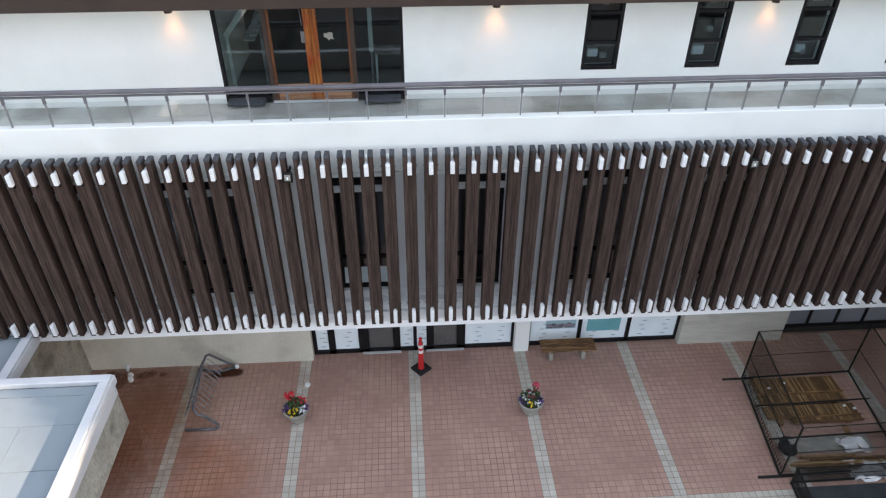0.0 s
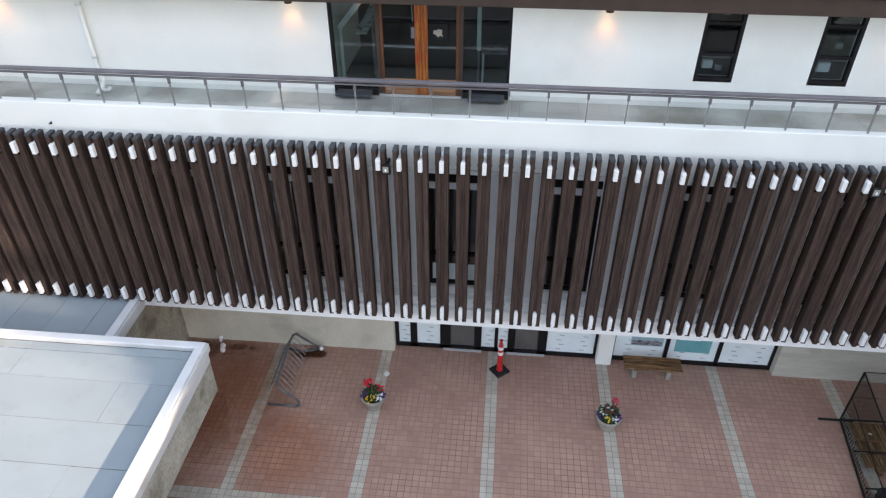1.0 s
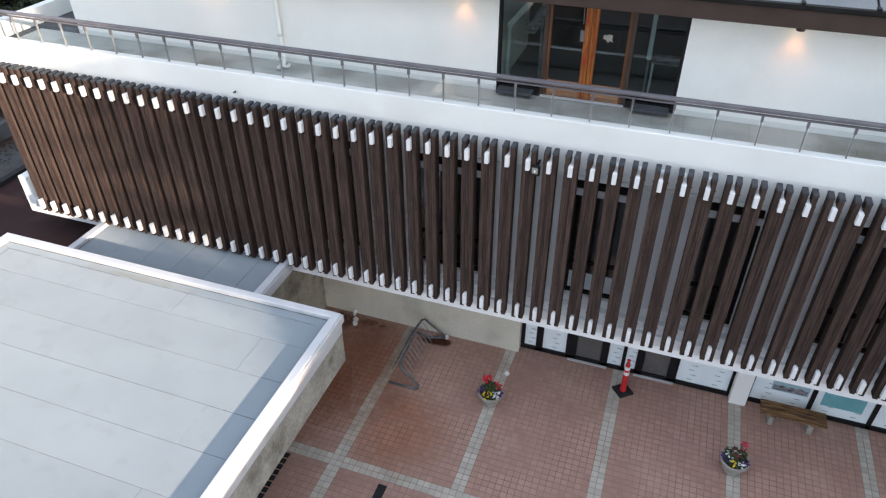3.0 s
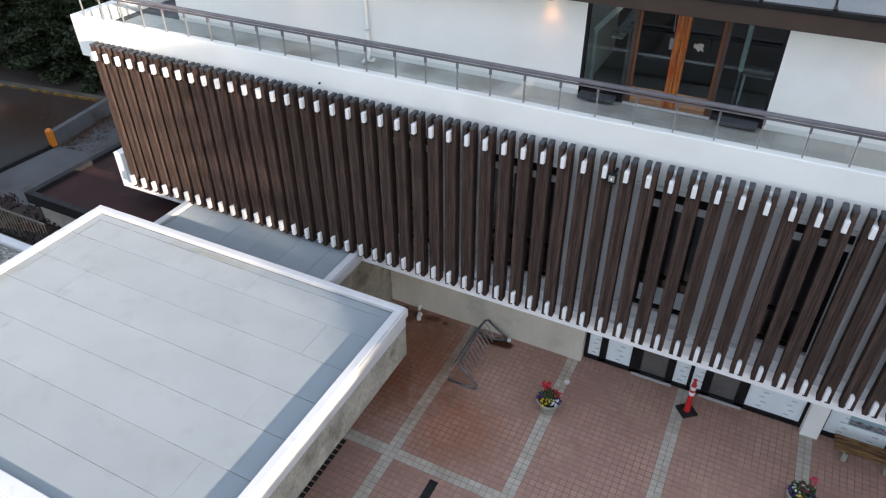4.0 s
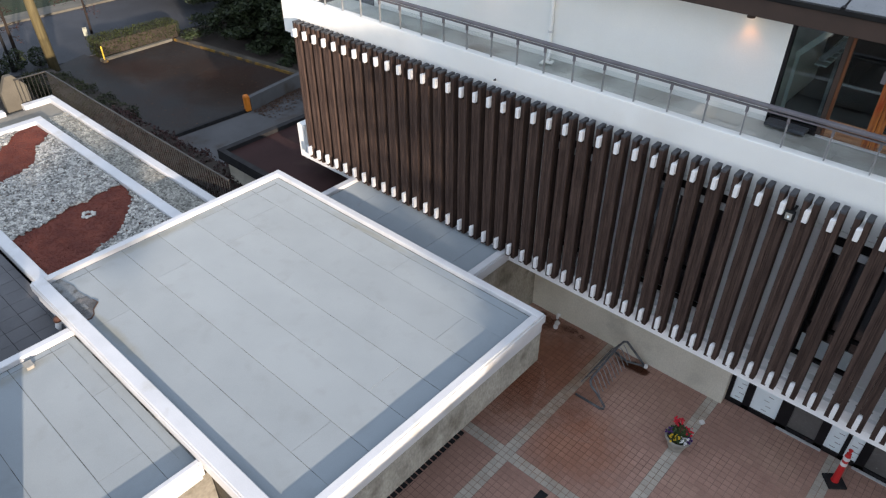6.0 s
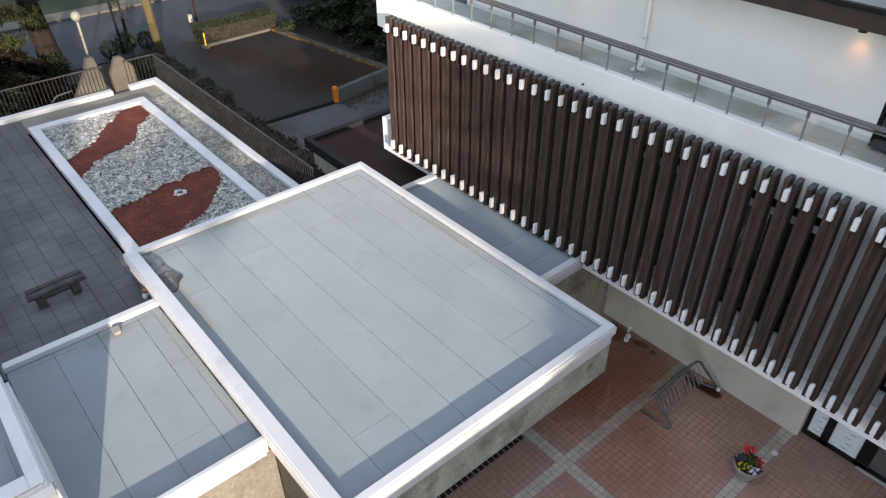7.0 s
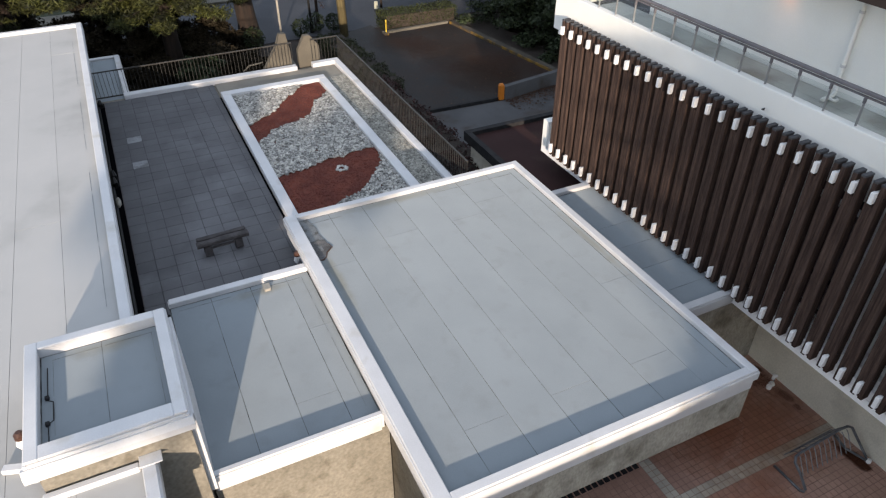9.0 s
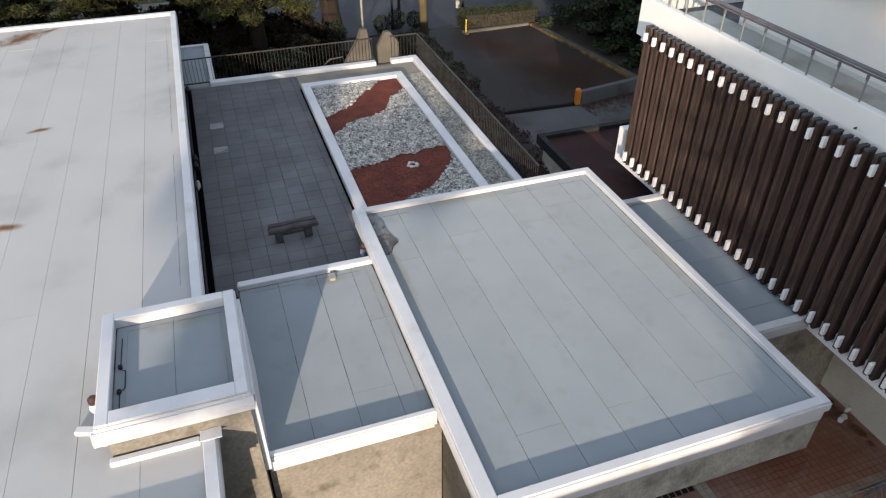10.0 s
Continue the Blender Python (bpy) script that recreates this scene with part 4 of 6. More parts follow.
part("stub", tube(bmesh.new(), [(0, 0.02, 0), (0.01, -0.08, 0.0), (0.09, -0.12, 0.03)], 0.014, 6), BLACK, cable)

# ---- shop front ----
shop = thing("shop_front", pose(0, 13.33, 0), "black framed shop windows and doors with frosted film", "shop window", kind="structure")
MULL = [(-2.58, -2.48), (-2.17, -1.99), (-1.37, -1.09), (-0.46, -0.27), (0.08, 0.17), (0.43, 0.62), (1.23, 1.46), (2.70, 2.766), (3.154, 3.22), (4.50, 4.60), (5.83, 5.93), (7.20, 7.27)]
for a, b in MULL:
    part("mullion", boxes((a, b, 0, 0.1, 0.0, 2.74)), FRAME, shop)
for a, b in ((-2.48, 2.70), (3.22, 7.20)):
    part("sill_bar", boxes((a, b, 0, 0.1, 0.0, 0.12)), FRAME, shop)
    part("head_bar", boxes((a, b, 0, 0.1, 2.55, 2.74)), FRAME, shop)
KIND = ["film", "film", "dark", "film", "film", "dark", "film", None, "photo", "teal", "film"]
DOORGLASS = mat("grey tinted door glass", (0.13, 0.128, 0.125), (0.10, 0.098, 0.096), 0.2, 1, 20, 0.0, spec=0.6)
for (a0, a), (b, b0), k in zip(MULL, MULL[1:], KIND):
    if k is None:
        continue
    part("pane", boxes((a, b, 0.045, 0.055, 0.12, 2.55)), DOORGLASS if k == "dark" else FILM, shop, "dark glass door pane" if k == "dark" else "pane with pale frosted film")
    if k == "dark":
        part("door_handle", tube(bmesh.new(), [(b - 0.08, -0.02, 1.0), (b - 0.08, -0.07, 1.02), (b - 0.08, -0.07, 1.35), (b - 0.08, -0.02, 1.37)], 0.015), GALV, shop)
        part("door_step", boxes((a - 0.2, b + 0.2, -0.075, -0.002, 0.0, 0.02)), CAP, shop, "pale door threshold")
    else:
        for z in range(9):
            for q in range(max(1, int((b - a) / 0.45))):
                xx = a + (q + 0.5) * (b - a) / max(1, int((b - a) / 0.45))
                part("film_mark", boxes((xx - 0.06 + 0.07 * (z % 2), xx + 0.06 + 0.07 * (z % 2), 0.040, 0.0445, 0.22 + z * 0.16, 0.232 + z * 0.16)), STEEL, shop, "small grey bar printed on film")
PHOTO = mat("dark city photo print", (0.05, 0.06, 0.08), (0.35, 0.33, 0.36), 0.4, 9, 30, 0, stretch=(1, 1, 2.5))
SKYPRINT = mat("pale blue sky print", (0.30, 0.45, 0.50), (0.40, 0.55, 0.60), 0.4, 2, 30, 0)
TEALDARK = mat("dark teal print", (0.05, 0.20, 0.23), (0.07, 0.24, 0.27), 0.4, 2, 30, 0)
TEAL = mat("teal poster print", (0.12, 0.36, 0.40), (0.16, 0.42, 0.46), 0.4, 2, 30, 0)
for nm, x0, x1, z0, z1, m in (("poster", 3.62, 4.44, 0.55, 1.0, PHOTO), ("poster", 4.75, 5.65, 0.42, 1.1, TEAL)):
    po = thing(nm, pose((x0 + x1) / 2, 13.36, z0), "dark photograph poster behind the shop window" if m is PHOTO else "teal printed poster behind the shop window", "poster")
    w, h = (x1 - x0) / 2, z1 - z0
    sheet = part("sheet", boxes((-w, w, -0.005, 0.005, 0, h)), SKYPRINT if m is PHOTO else m, po)
    if m is PHOTO:
        bm = bmesh.new()
        ridge = [(-w + 0.03 + k * (2 * w - 0.06) / 16, h * (0.42 + 0.16 * noise.noise(Vector((k * 0.37, 2, 0))) + 0.08 * noise.noise(Vector((k * 1.3, 5, 0))))) for k in range(17)]
        bm.faces.new([bm.verts.new((px, -0.009, pz)) for px, pz in [(-w + 0.03, 0.03)] + ridge[::-1][::-1] + [(w - 0.03, 0.03)]][::-1])
        part("dark_skyline", bm, PHOTO, sheet, "dark skyline printed on the poster")
    else:
        part("pale_band", boxes((-w + 0.04, w - 0.3, -0.009, -0.0055, h * 0.62, h * 0.7)), FILM, sheet, "pale printed band")
        part("dark_band", boxes((-w, w, -0.009, -0.0055, h * 0.86, h)), TEALDARK, sheet, "darker teal printed band")
rec = thing("shop_front", pose(0, 13.6, 0), "dark glazed wall beyond the concrete wall", "shop window", kind="structure")
# pane colour raised to carry a grey-blue reflection
part("pane", boxes((10.14, XE, 0.05, 0.06, 0.08, 2.74)), mat("dark glass with grey-blue reflection in the colour", (0.25, 0.26, 0.30), (0.21, 0.218, 0.25), 0.45, 1, 20, 0.0, spec=0.6), rec)
for k in range(7):
    part("mullion", boxes((10.3 + k * 0.8, 10.36 + k * 0.8, 0, 0.05, 0, 2.74)), FRAME, rec)
part("sill_bar", boxes((10.14, XE, 0, 0.05, 0, 0.08)), FRAME, rec)

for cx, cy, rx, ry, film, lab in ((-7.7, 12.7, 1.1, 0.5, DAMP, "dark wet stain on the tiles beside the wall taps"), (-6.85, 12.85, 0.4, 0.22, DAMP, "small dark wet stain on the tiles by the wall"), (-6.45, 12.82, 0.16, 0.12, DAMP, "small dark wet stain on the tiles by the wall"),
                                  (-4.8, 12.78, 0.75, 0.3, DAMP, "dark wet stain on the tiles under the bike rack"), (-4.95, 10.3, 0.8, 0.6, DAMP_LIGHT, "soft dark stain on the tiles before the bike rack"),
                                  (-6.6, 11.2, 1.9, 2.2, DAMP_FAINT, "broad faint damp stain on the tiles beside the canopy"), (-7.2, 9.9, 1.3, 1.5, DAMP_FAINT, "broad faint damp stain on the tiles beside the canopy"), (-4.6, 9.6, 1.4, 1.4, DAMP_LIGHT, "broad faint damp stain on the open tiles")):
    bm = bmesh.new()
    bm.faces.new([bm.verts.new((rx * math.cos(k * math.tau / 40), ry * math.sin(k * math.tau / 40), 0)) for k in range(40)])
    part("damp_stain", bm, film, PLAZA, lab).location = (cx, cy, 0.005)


# ---- flat roofs ----
def flat_roof(name, x0, x1, y0, y1, top, surf, label, rows, caps=0.2, fascia=((0.0, 0.2),), joints=(), sides="NESW", skin=MEMBRANE, gap=0.0065, along="x", seams=()):
    """A membrane roof inside a white capped parapet. rows: the edges of the sheets, across their run; joints: (row, place) of cross joints;
    seams: broken edge lines (x0, y0, x1, y1) of the strips dressed up the parapet."""
    root = thing(name, pose(0, 0, surf), label, "roof", kind="structure")
    z = top - surf
    c = {s: ((caps.get(s, caps["*"]) if isinstance(caps, dict) else caps) if s in sides else 0.0) for s in "NESW"}
    xa, xb, ya, yb = x0 + c["W"], x1 - c["E"], y0 + c["S"], y1 - c["N"]
    part("deck", boxes((xa - 0.02, xb + 0.02, ya - 0.02, yb + 0.02, -0.25, -0.006)), SEAM, root, "dark seams of the membrane")
    for s, b in (("S", (x0, x1, y0, ya)), ("N", (x0, x1, yb, y1)), ("W", (x0, xa, ya, yb)), ("E", (xb, x1, ya, yb))):
        if s in sides:
            part("parapet_cap", boxes((*b, z - 0.05, z), bevel=0.014), CAP, root, "white metal coping")
            inset, across = 0.018, s in "EW"
            part("parapet", boxes((b[0] + inset, b[1] - inset, b[2] + (-inset if across else inset), b[3] + (inset if across else -inset), -0.25, z - 0.05)), CAP, root)
    drop = z - 0.05
    for back, high, *only in fascia:  # outer stepped boards
        o = -0.02 + back
        board = {"S": (x0 + o, x1 - o, y0 + o, y0 + o + 0.06), "N": (x0 + o, x1 - o, y1 - o - 0.06, y1 - o),
                 "W": (x0 + o, x0 + o + 0.06, y0 + o + 0.06, y1 - o - 0.06), "E": (x1 - o - 0.06, x1 - o, y0 + o + 0.06, y1 - o - 0.06)}
        for s in only[0] if only else sides:
            part("fascia_board", boxes((*board[s], drop - high, drop - 0.002), bevel=0.012), CAP, root)
        drop -= high
    rng = random.Random(name)
    lo, hi = (xa, xb) if along == "x" else (ya, yb)
    a0, a1 = (ya, yb) if along == "x" else (xa, xb)
    edges = [a0 + 0.004] + [r for r in rows if a0 < r < a1] + [a1 - 0.004]
    for k, (p, q) in enumerate(zip(edges, edges[1:])):
        cuts = [lo + 0.004] + sorted(v for row, v in joints if row == k) + [hi - 0.004]
        for u, v in zip(cuts, cuts[1:]):
            w = gap * rng.uniform(0.5, 1.1)
            b = (u + 0.003, v - 0.003, p + w, q - w) if along == "x" else (p + w, q - w, u + 0.003, v - 0.003)
            part("membrane_sheet", boxes((*b, -0.005, rng.uniform(0.0, 0.004))), skin, root)
    for u0, v0, u1, v1 in seams:
        n = max(2, int(math.hypot(u1 - u0, v1 - v0) / 1.1))
        for k in range(n):
            if rng.random() < 0.8:
                f, g, e = k / n, (k + rng.uniform(0.75, 1.0)) / n, rng.uniform(-0.006, 0.006)
                px, qx = sorted((u0 + (u1 - u0) * f, u0 + (u1 - u0) * g))
                py, qy = sorted((v0 + (v1 - v0) * f, v0 + (v1 - v0) * g))
                if qx - px < qy - py:
                    px, qx = px + e, px + e + 0.005
                else:
                    py, qy = py + e, py + e + 0.005
                part("edge_seam", boxes((px, qx, py, qy, 0.0, 0.0062)), EDGE_SEAM, root)
    return root


flat_roof("roof_middle", -14.75, -5.66, 2.64, 9.42, 3.6, 3.48, "grey membrane flat roof with white metal coping", (3.73, 4.63, 5.55, 6.46, 7.38, 8.33), caps={"*": 0.18, "S": 0.28},
          fascia=((-0.01, 0.2), (0.035, 0.28)), joints=((1, -6.89), (3, -6.92), (5, -6.92), (0, -12.4), (2, -12.95), (5, -13.4), (4, -12.9), (6, -9.2)),
          seams=((-14.33, 3.0, -14.33, 9.1), (-14.4, 9.02, -6.0, 9.02)))
flat_roof("roof_lower", -13.02, -7.97, -0.47, 2.62, 3.35, 3.22, "lower grey membrane flat roof with white coping", (0.40, 1.28, 2.1), caps={"*": 0.19, "E": 0.11}, fascia=((0.0, 0.36),),
          joints=((2, -9.0), (3, -10.9)), sides="WE", seams=((-12.68, -0.3, -12.68, 2.55), (-12.7, 2.44, -8.2, 2.44)))
flat_roof("roof_penthouse", -10.27, -7.71, -2.66, -0.47, 5.3, 5.09, "small raised flat roof with white coping", (-1.55,), caps={"*": 0.19, "E": 0.27}, fascia=((0.0, 0.10),),
          seams=((-9.9, -2.3, -8.1, -2.3), (-9.95, -0.76, -8.1, -0.76), (-9.95, -2.3, -9.95, -0.7)))
flat_roof("roof_large", -29.5, -6.25, -16.0, -1.08, 4.72, 4.60, "large pale membrane flat roof with white edge", [-15.0 + 0.915 * k for k in range(16)], caps=0.2, fascia=((0.0, 0.25),), skin=PALE_MEMBRANE, gap=0.0035,
          joints=[(k, -28.0 + (k * 7.7) % 19) for k in range(16)], seams=((-28.9, -1.48, -11.5, -1.48),))
flat_roof("roof_link", -13.62, -8.02, 9.1, 11.38, 3.06, 2.95, "low grey membrane roof tucked under the fins", [-13.42 + 0.92 * k for k in range(1, 6)], caps=0.2, fascia=((0.0, 0.22),), sides="WE", along="y")

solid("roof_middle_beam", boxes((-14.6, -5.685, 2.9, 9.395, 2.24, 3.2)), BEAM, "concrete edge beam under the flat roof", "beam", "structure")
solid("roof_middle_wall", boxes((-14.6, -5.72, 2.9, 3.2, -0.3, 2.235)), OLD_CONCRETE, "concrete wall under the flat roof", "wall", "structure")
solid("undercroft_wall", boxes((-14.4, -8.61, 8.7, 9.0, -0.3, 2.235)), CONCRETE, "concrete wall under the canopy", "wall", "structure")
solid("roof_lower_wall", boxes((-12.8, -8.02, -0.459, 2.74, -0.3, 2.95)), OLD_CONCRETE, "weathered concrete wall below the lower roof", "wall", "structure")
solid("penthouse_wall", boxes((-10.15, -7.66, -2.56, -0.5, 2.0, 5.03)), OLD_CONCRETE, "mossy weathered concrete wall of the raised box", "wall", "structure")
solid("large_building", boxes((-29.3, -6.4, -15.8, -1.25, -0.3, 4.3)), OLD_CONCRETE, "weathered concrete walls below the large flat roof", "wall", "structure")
# added over the unseen east wall so that the door glass reflects dark
solid("large_building_glazing", boxes((-6.398, -6.35, -15.7, -1.3, 0.0, 4.3)), DARKSLAB, "unseen dark slab added to darken reflections in the doors", "wall", "structure")
solid("large_roof_face", boxes((-29.4, -6.3, -1.245, -1.2, 3.55, 4.415)), CAP, "pale painted face below the large roof's coping", "wall", "structure")
solid("penthouse_flashing", boxes((-7.63, -7.5, -2.6, -1.31, 4.57, 4.69), bevel=0.02), CAP, "white flashing at the foot of the raised box", "flashing", "structure")
bm = bmesh.new()  # sloping moulding under the raised roof's sunny coping
ring_a, ring_b = ([bm.verts.new((x, y, z)) for x, z in ((-7.72, 5.19), (-7.66, 5.2), (-7.6, 5.1), (-7.59, 5.0), (-7.62, 4.98), (-7.72, 4.98))] for y in (-2.72, -0.42))
for k in range(6):
    bm.faces.new((ring_a[k], ring_a[(k + 1) % 6], ring_b[(k + 1) % 6], ring_b[k]))
bm.faces.new(ring_a), bm.faces.new(ring_b[::-1])
part("moulding", bm, CAP, bpy.data.objects["roof_penthouse"], "white sloping metal moulding").location = (0, 0, -5.09)
solid("penthouse_skirt", prism(bmesh.new(), [(-10.2, -0.52), (-10.2, -0.4), (-7.8, -0.4), (-7.8, -0.52)], 3.22, 5.1), CAP, "pale metal skirt below the raised box's coping", "flashing", "structure")
solid("coping_block", boxes((-7.66, -7.44, -1.3, -0.98, 4.722, 4.745), bevel=0.008), CAP, "raised white coping block at the roof's corner", "coping", "structure")
sp = thing("spout", pose(-8.3, -2.95, 4.60, 0, 0, -18), "white metal spout beside the raised box", "spout")
part("channel", boxes((-0.08, 0.07, -0.19, 0.24, 0.0, 0.09), bevel=0.02), CAP, sp)


AMBER = mat("brown amber glass", (0.075, 0.036, 0.026), (0.045, 0.024, 0.018), 0.4, 8, 30, 0.0)


def sconce(x, y, z, turn):
    s = thing("wall_lamp", pose(x, y, z, 0, 0, turn), "brown topped white floodlight on the wall", "lamp")
    body = part("body", tube(bmesh.new(), [(0, -0.12, 0.02), (0, -0.16, -0.12), (0, -0.15, -0.2)], [0.06, 0.065, 0.04], 10), WHITE, s)
    part("hood", lathe(bmesh.new(), [(0.05, 0.0), (0.085, 0.02), (0.08, 0.10), (0.04, 0.14)], 14, (0, -0.12)), AMBER, body, "brown hood")
    part("plate", boxes((-0.05, 0.05, -0.12, 0.0, -0.06, 0.04)), WHITE, s)


sconce(-13.55, 2.72, 3.2, 0)
sconce(-8.6, -2.68, 4.92, 0)
vent = thing("roof_vent", pose(-12.6, 1.62, 3.215), "small white vent box on the lower roof", "vent")
part("box", boxes((-0.1, 0.1, -0.07, 0.07, 0, 0.07), bevel=0.012), POT, vent)
part("lid", boxes((-0.11, 0.11, -0.08, 0.08, 0.07, 0.085), bevel=0.005), POT, vent, "pale metal lid")
DEBRIS = mat("dirty roofing scrap", (0.13, 0.13, 0.132), (0.075, 0.073, 0.07), 0.95, 5, 30, 0.6, fine=0.35, stain=(0.21, 0.19, 0.17), stain_scale=4, stain_at=(0.55, 0.7))
SCUFF = mat("scuffed grey roofing", (0.20, 0.215, 0.22), (0.15, 0.158, 0.16), 0.95, 4, 30, 0.4, fine=0.3, stain=(0.10, 0.098, 0.092), stain_scale=4, stain_at=(0.5, 0.62))
TORN = mat("torn brown felt edge", (0.10, 0.06, 0.045), (0.055, 0.036, 0.03), 0.95, 8, 40, 0.4)
patch = thing("roof_patch", pose(-13.6, 3.05, 3.486), "dirty dark roofing patch with a torn brown edge", "patch")
part("mat", prism(bmesh.new(), [(0.05, -0.115), (0.84, -0.115), (0.86, -0.02), (0.78, 0.07), (0.62, 0.13), (0.47, 0.31), (0.3, 0.27), (0.08, 0.25)], 0, 0.012), DEBRIS, patch)
part("scuffed_strip", prism(bmesh.new(), [(-0.92, -0.115), (0.04, -0.115), (0.07, 0.24), (-0.2, 0.2), (-0.5, 0.22), (-0.94, 0.12)], 0, 0.008), SCUFF, patch, "pale scuffed roofing strip")
part("torn_edge", tube(bmesh.new(), [(0.86, -0.1, 0.012), (0.87, -0.02, 0.014), (0.79, 0.08, 0.012), (0.63, 0.14, 0.016), (0.47, 0.32, 0.012), (0.28, 0.28, 0.01)], [0.008, 0.016, 0.012, 0.017, 0.012, 0.006], 6), TORN, patch, "torn brown edge")
part("flap", boxes((0.3, 0.52, 0.0, 0.1, 0.0125, 0.02), bevel=0.003), SCUFF, patch)

# ---- brown low roof under the building's end ----
br = thing("brown_roof", pose(0, 0, 2.2), "flat brown roof with raised dark edges", "roof", kind="structure")
part("deck", boxes((-19.1, -13.8, 10.29, 17.0, -0.2, 0.0)), BROWNROOF, br)
part("edge", boxes((-19.3, -19.08, 10.1, 17.0, -0.2, 0.14)), RUBBER, br)
part("edge", boxes((-19.07, -13.8, 10.1, 10.3, -0.2, 0.14)), RUBBER, br)
part("wall", boxes((-19.15, -13.8, 10.32, 10.5, -2.5, -0.21)), CONCRETE, br)
part("wall", boxes((-19.15, -18.95, 10.51, 17.0, -2.5, -0.21)), CONCRETE, br)

# ---- roof terrace ----
TZ = 2.85
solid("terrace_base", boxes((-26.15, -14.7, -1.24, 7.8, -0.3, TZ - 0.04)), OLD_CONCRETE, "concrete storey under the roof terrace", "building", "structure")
terr = thing("terrace_paving", pose(0, 0, TZ), "grey square concrete paving slabs of the roof terrace", "paving", kind="structure")
part("bed", boxes((-25.9, -12.95, -1.22, 2.83, -0.05, -0.022)), JOINT, terr)
SP = 0.457
slab_me = finish("paving_slab", boxes((-SP / 2 + 0.0055, SP / 2 - 0.0055, -SP / 2 + 0.0055, SP / 2 - 0.0055, -0.03, 0.0)), SLAB)
PALE_SLAB = mat("pale damp paving slab", (0.20, 0.21, 0.225), (0.14, 0.147, 0.158), 0.35, 2.5, 50, 0.2, fine=0.15, stain=(0.09, 0.091, 0.096), stain_scale=3, stain_at=(0.5, 0.6))
pale_me = finish("paving_slab", boxes((-SP / 2 + 0.0055, SP / 2 - 0.0055, -SP / 2 + 0.0055, SP / 2 - 0.0055, -0.03, 0.0)), PALE_SLAB)
rng = random.Random(8)
cut_me = finish("paving_slab", boxes((-SP / 2 + 0.0055, SP / 2 - 0.0055, -0.092, 0.092, -0.03, 0.0)), SLAB)
for i in range(28):
    x = -25.68 + i * SP
    for j in range(9):
        y = -1.019 + (j + 0.5) * SP if j < 8 else 2.734
        pale = any(abs(x - a) < SP / 2 and abs(y - b) < SP / 2 for a, b in ((-20.45, -0.42), (-22.5, -0.4)))
        ob = piece("paving_slab", cut_me if j == 8 else pale_me if pale else slab_me, terr, x, y, rng.uniform(-0.002, 0.002))
        ob.rotation_euler = (rng.uniform(-0.003, 0.003), rng.uniform(-0.003, 0.003), 0)
# black colour replaces the shade of a deeper slot
solid("edge_gap", boxes((-24.66, -14.8, 2.834, 2.886, TZ - 0.06, TZ - 0.024)), FLATBLACK, "black strip for the shade in the joint along the raised bed", "joint", "structure")
solid("terrace_strip", boxes((-25.91, -24.68, 2.89, 7.6, TZ - 0.04, TZ + 0.01)), STRIP, "pale concrete strip beside the gravel bed", "floor", "structure")
par = thing("terrace_parapet", pose(0, 0, TZ), "white capped low parapet round the roof terrace", "parapet", kind="structure")
part("north_cap", boxes((-26.22, -25.92, -0.3, 6.12, -0.1, 0.16), bevel=0.02), CAP, par)
part("north_cap", boxes((-26.22, -25.92, 6.75, 7.86, -0.1, 0.16), bevel=0.02), CAP, par)
part("east_cap", boxes((-25.91, -14.8, 7.62, 7.86, -0.1, 0.16), bevel=0.02), CAP, par)
bed = thing("gravel_bed", pose(0, 0, TZ), "raised bed of white pebbles and red stone in a white border", "bed", kind="structure")
for b in ((-24.65, -24.31, 2.89, 6.78), (-24.3, -14.8, 2.89, 3.19), (-24.3, -14.8, 6.48, 6.78)):
    part("border", boxes((*b, 0, 0.2), bevel=0.015), CAP, bed)
part("red_base", boxes((-24.29, -14.8, 3.2, 6.47, 0, 0.07)), MULCH, bed, "red crushed stone")
part("strip_base", boxes((-24.66, -14.8, 6.8, 7.6, 0, 0.03)), PEBBLE2, bed)


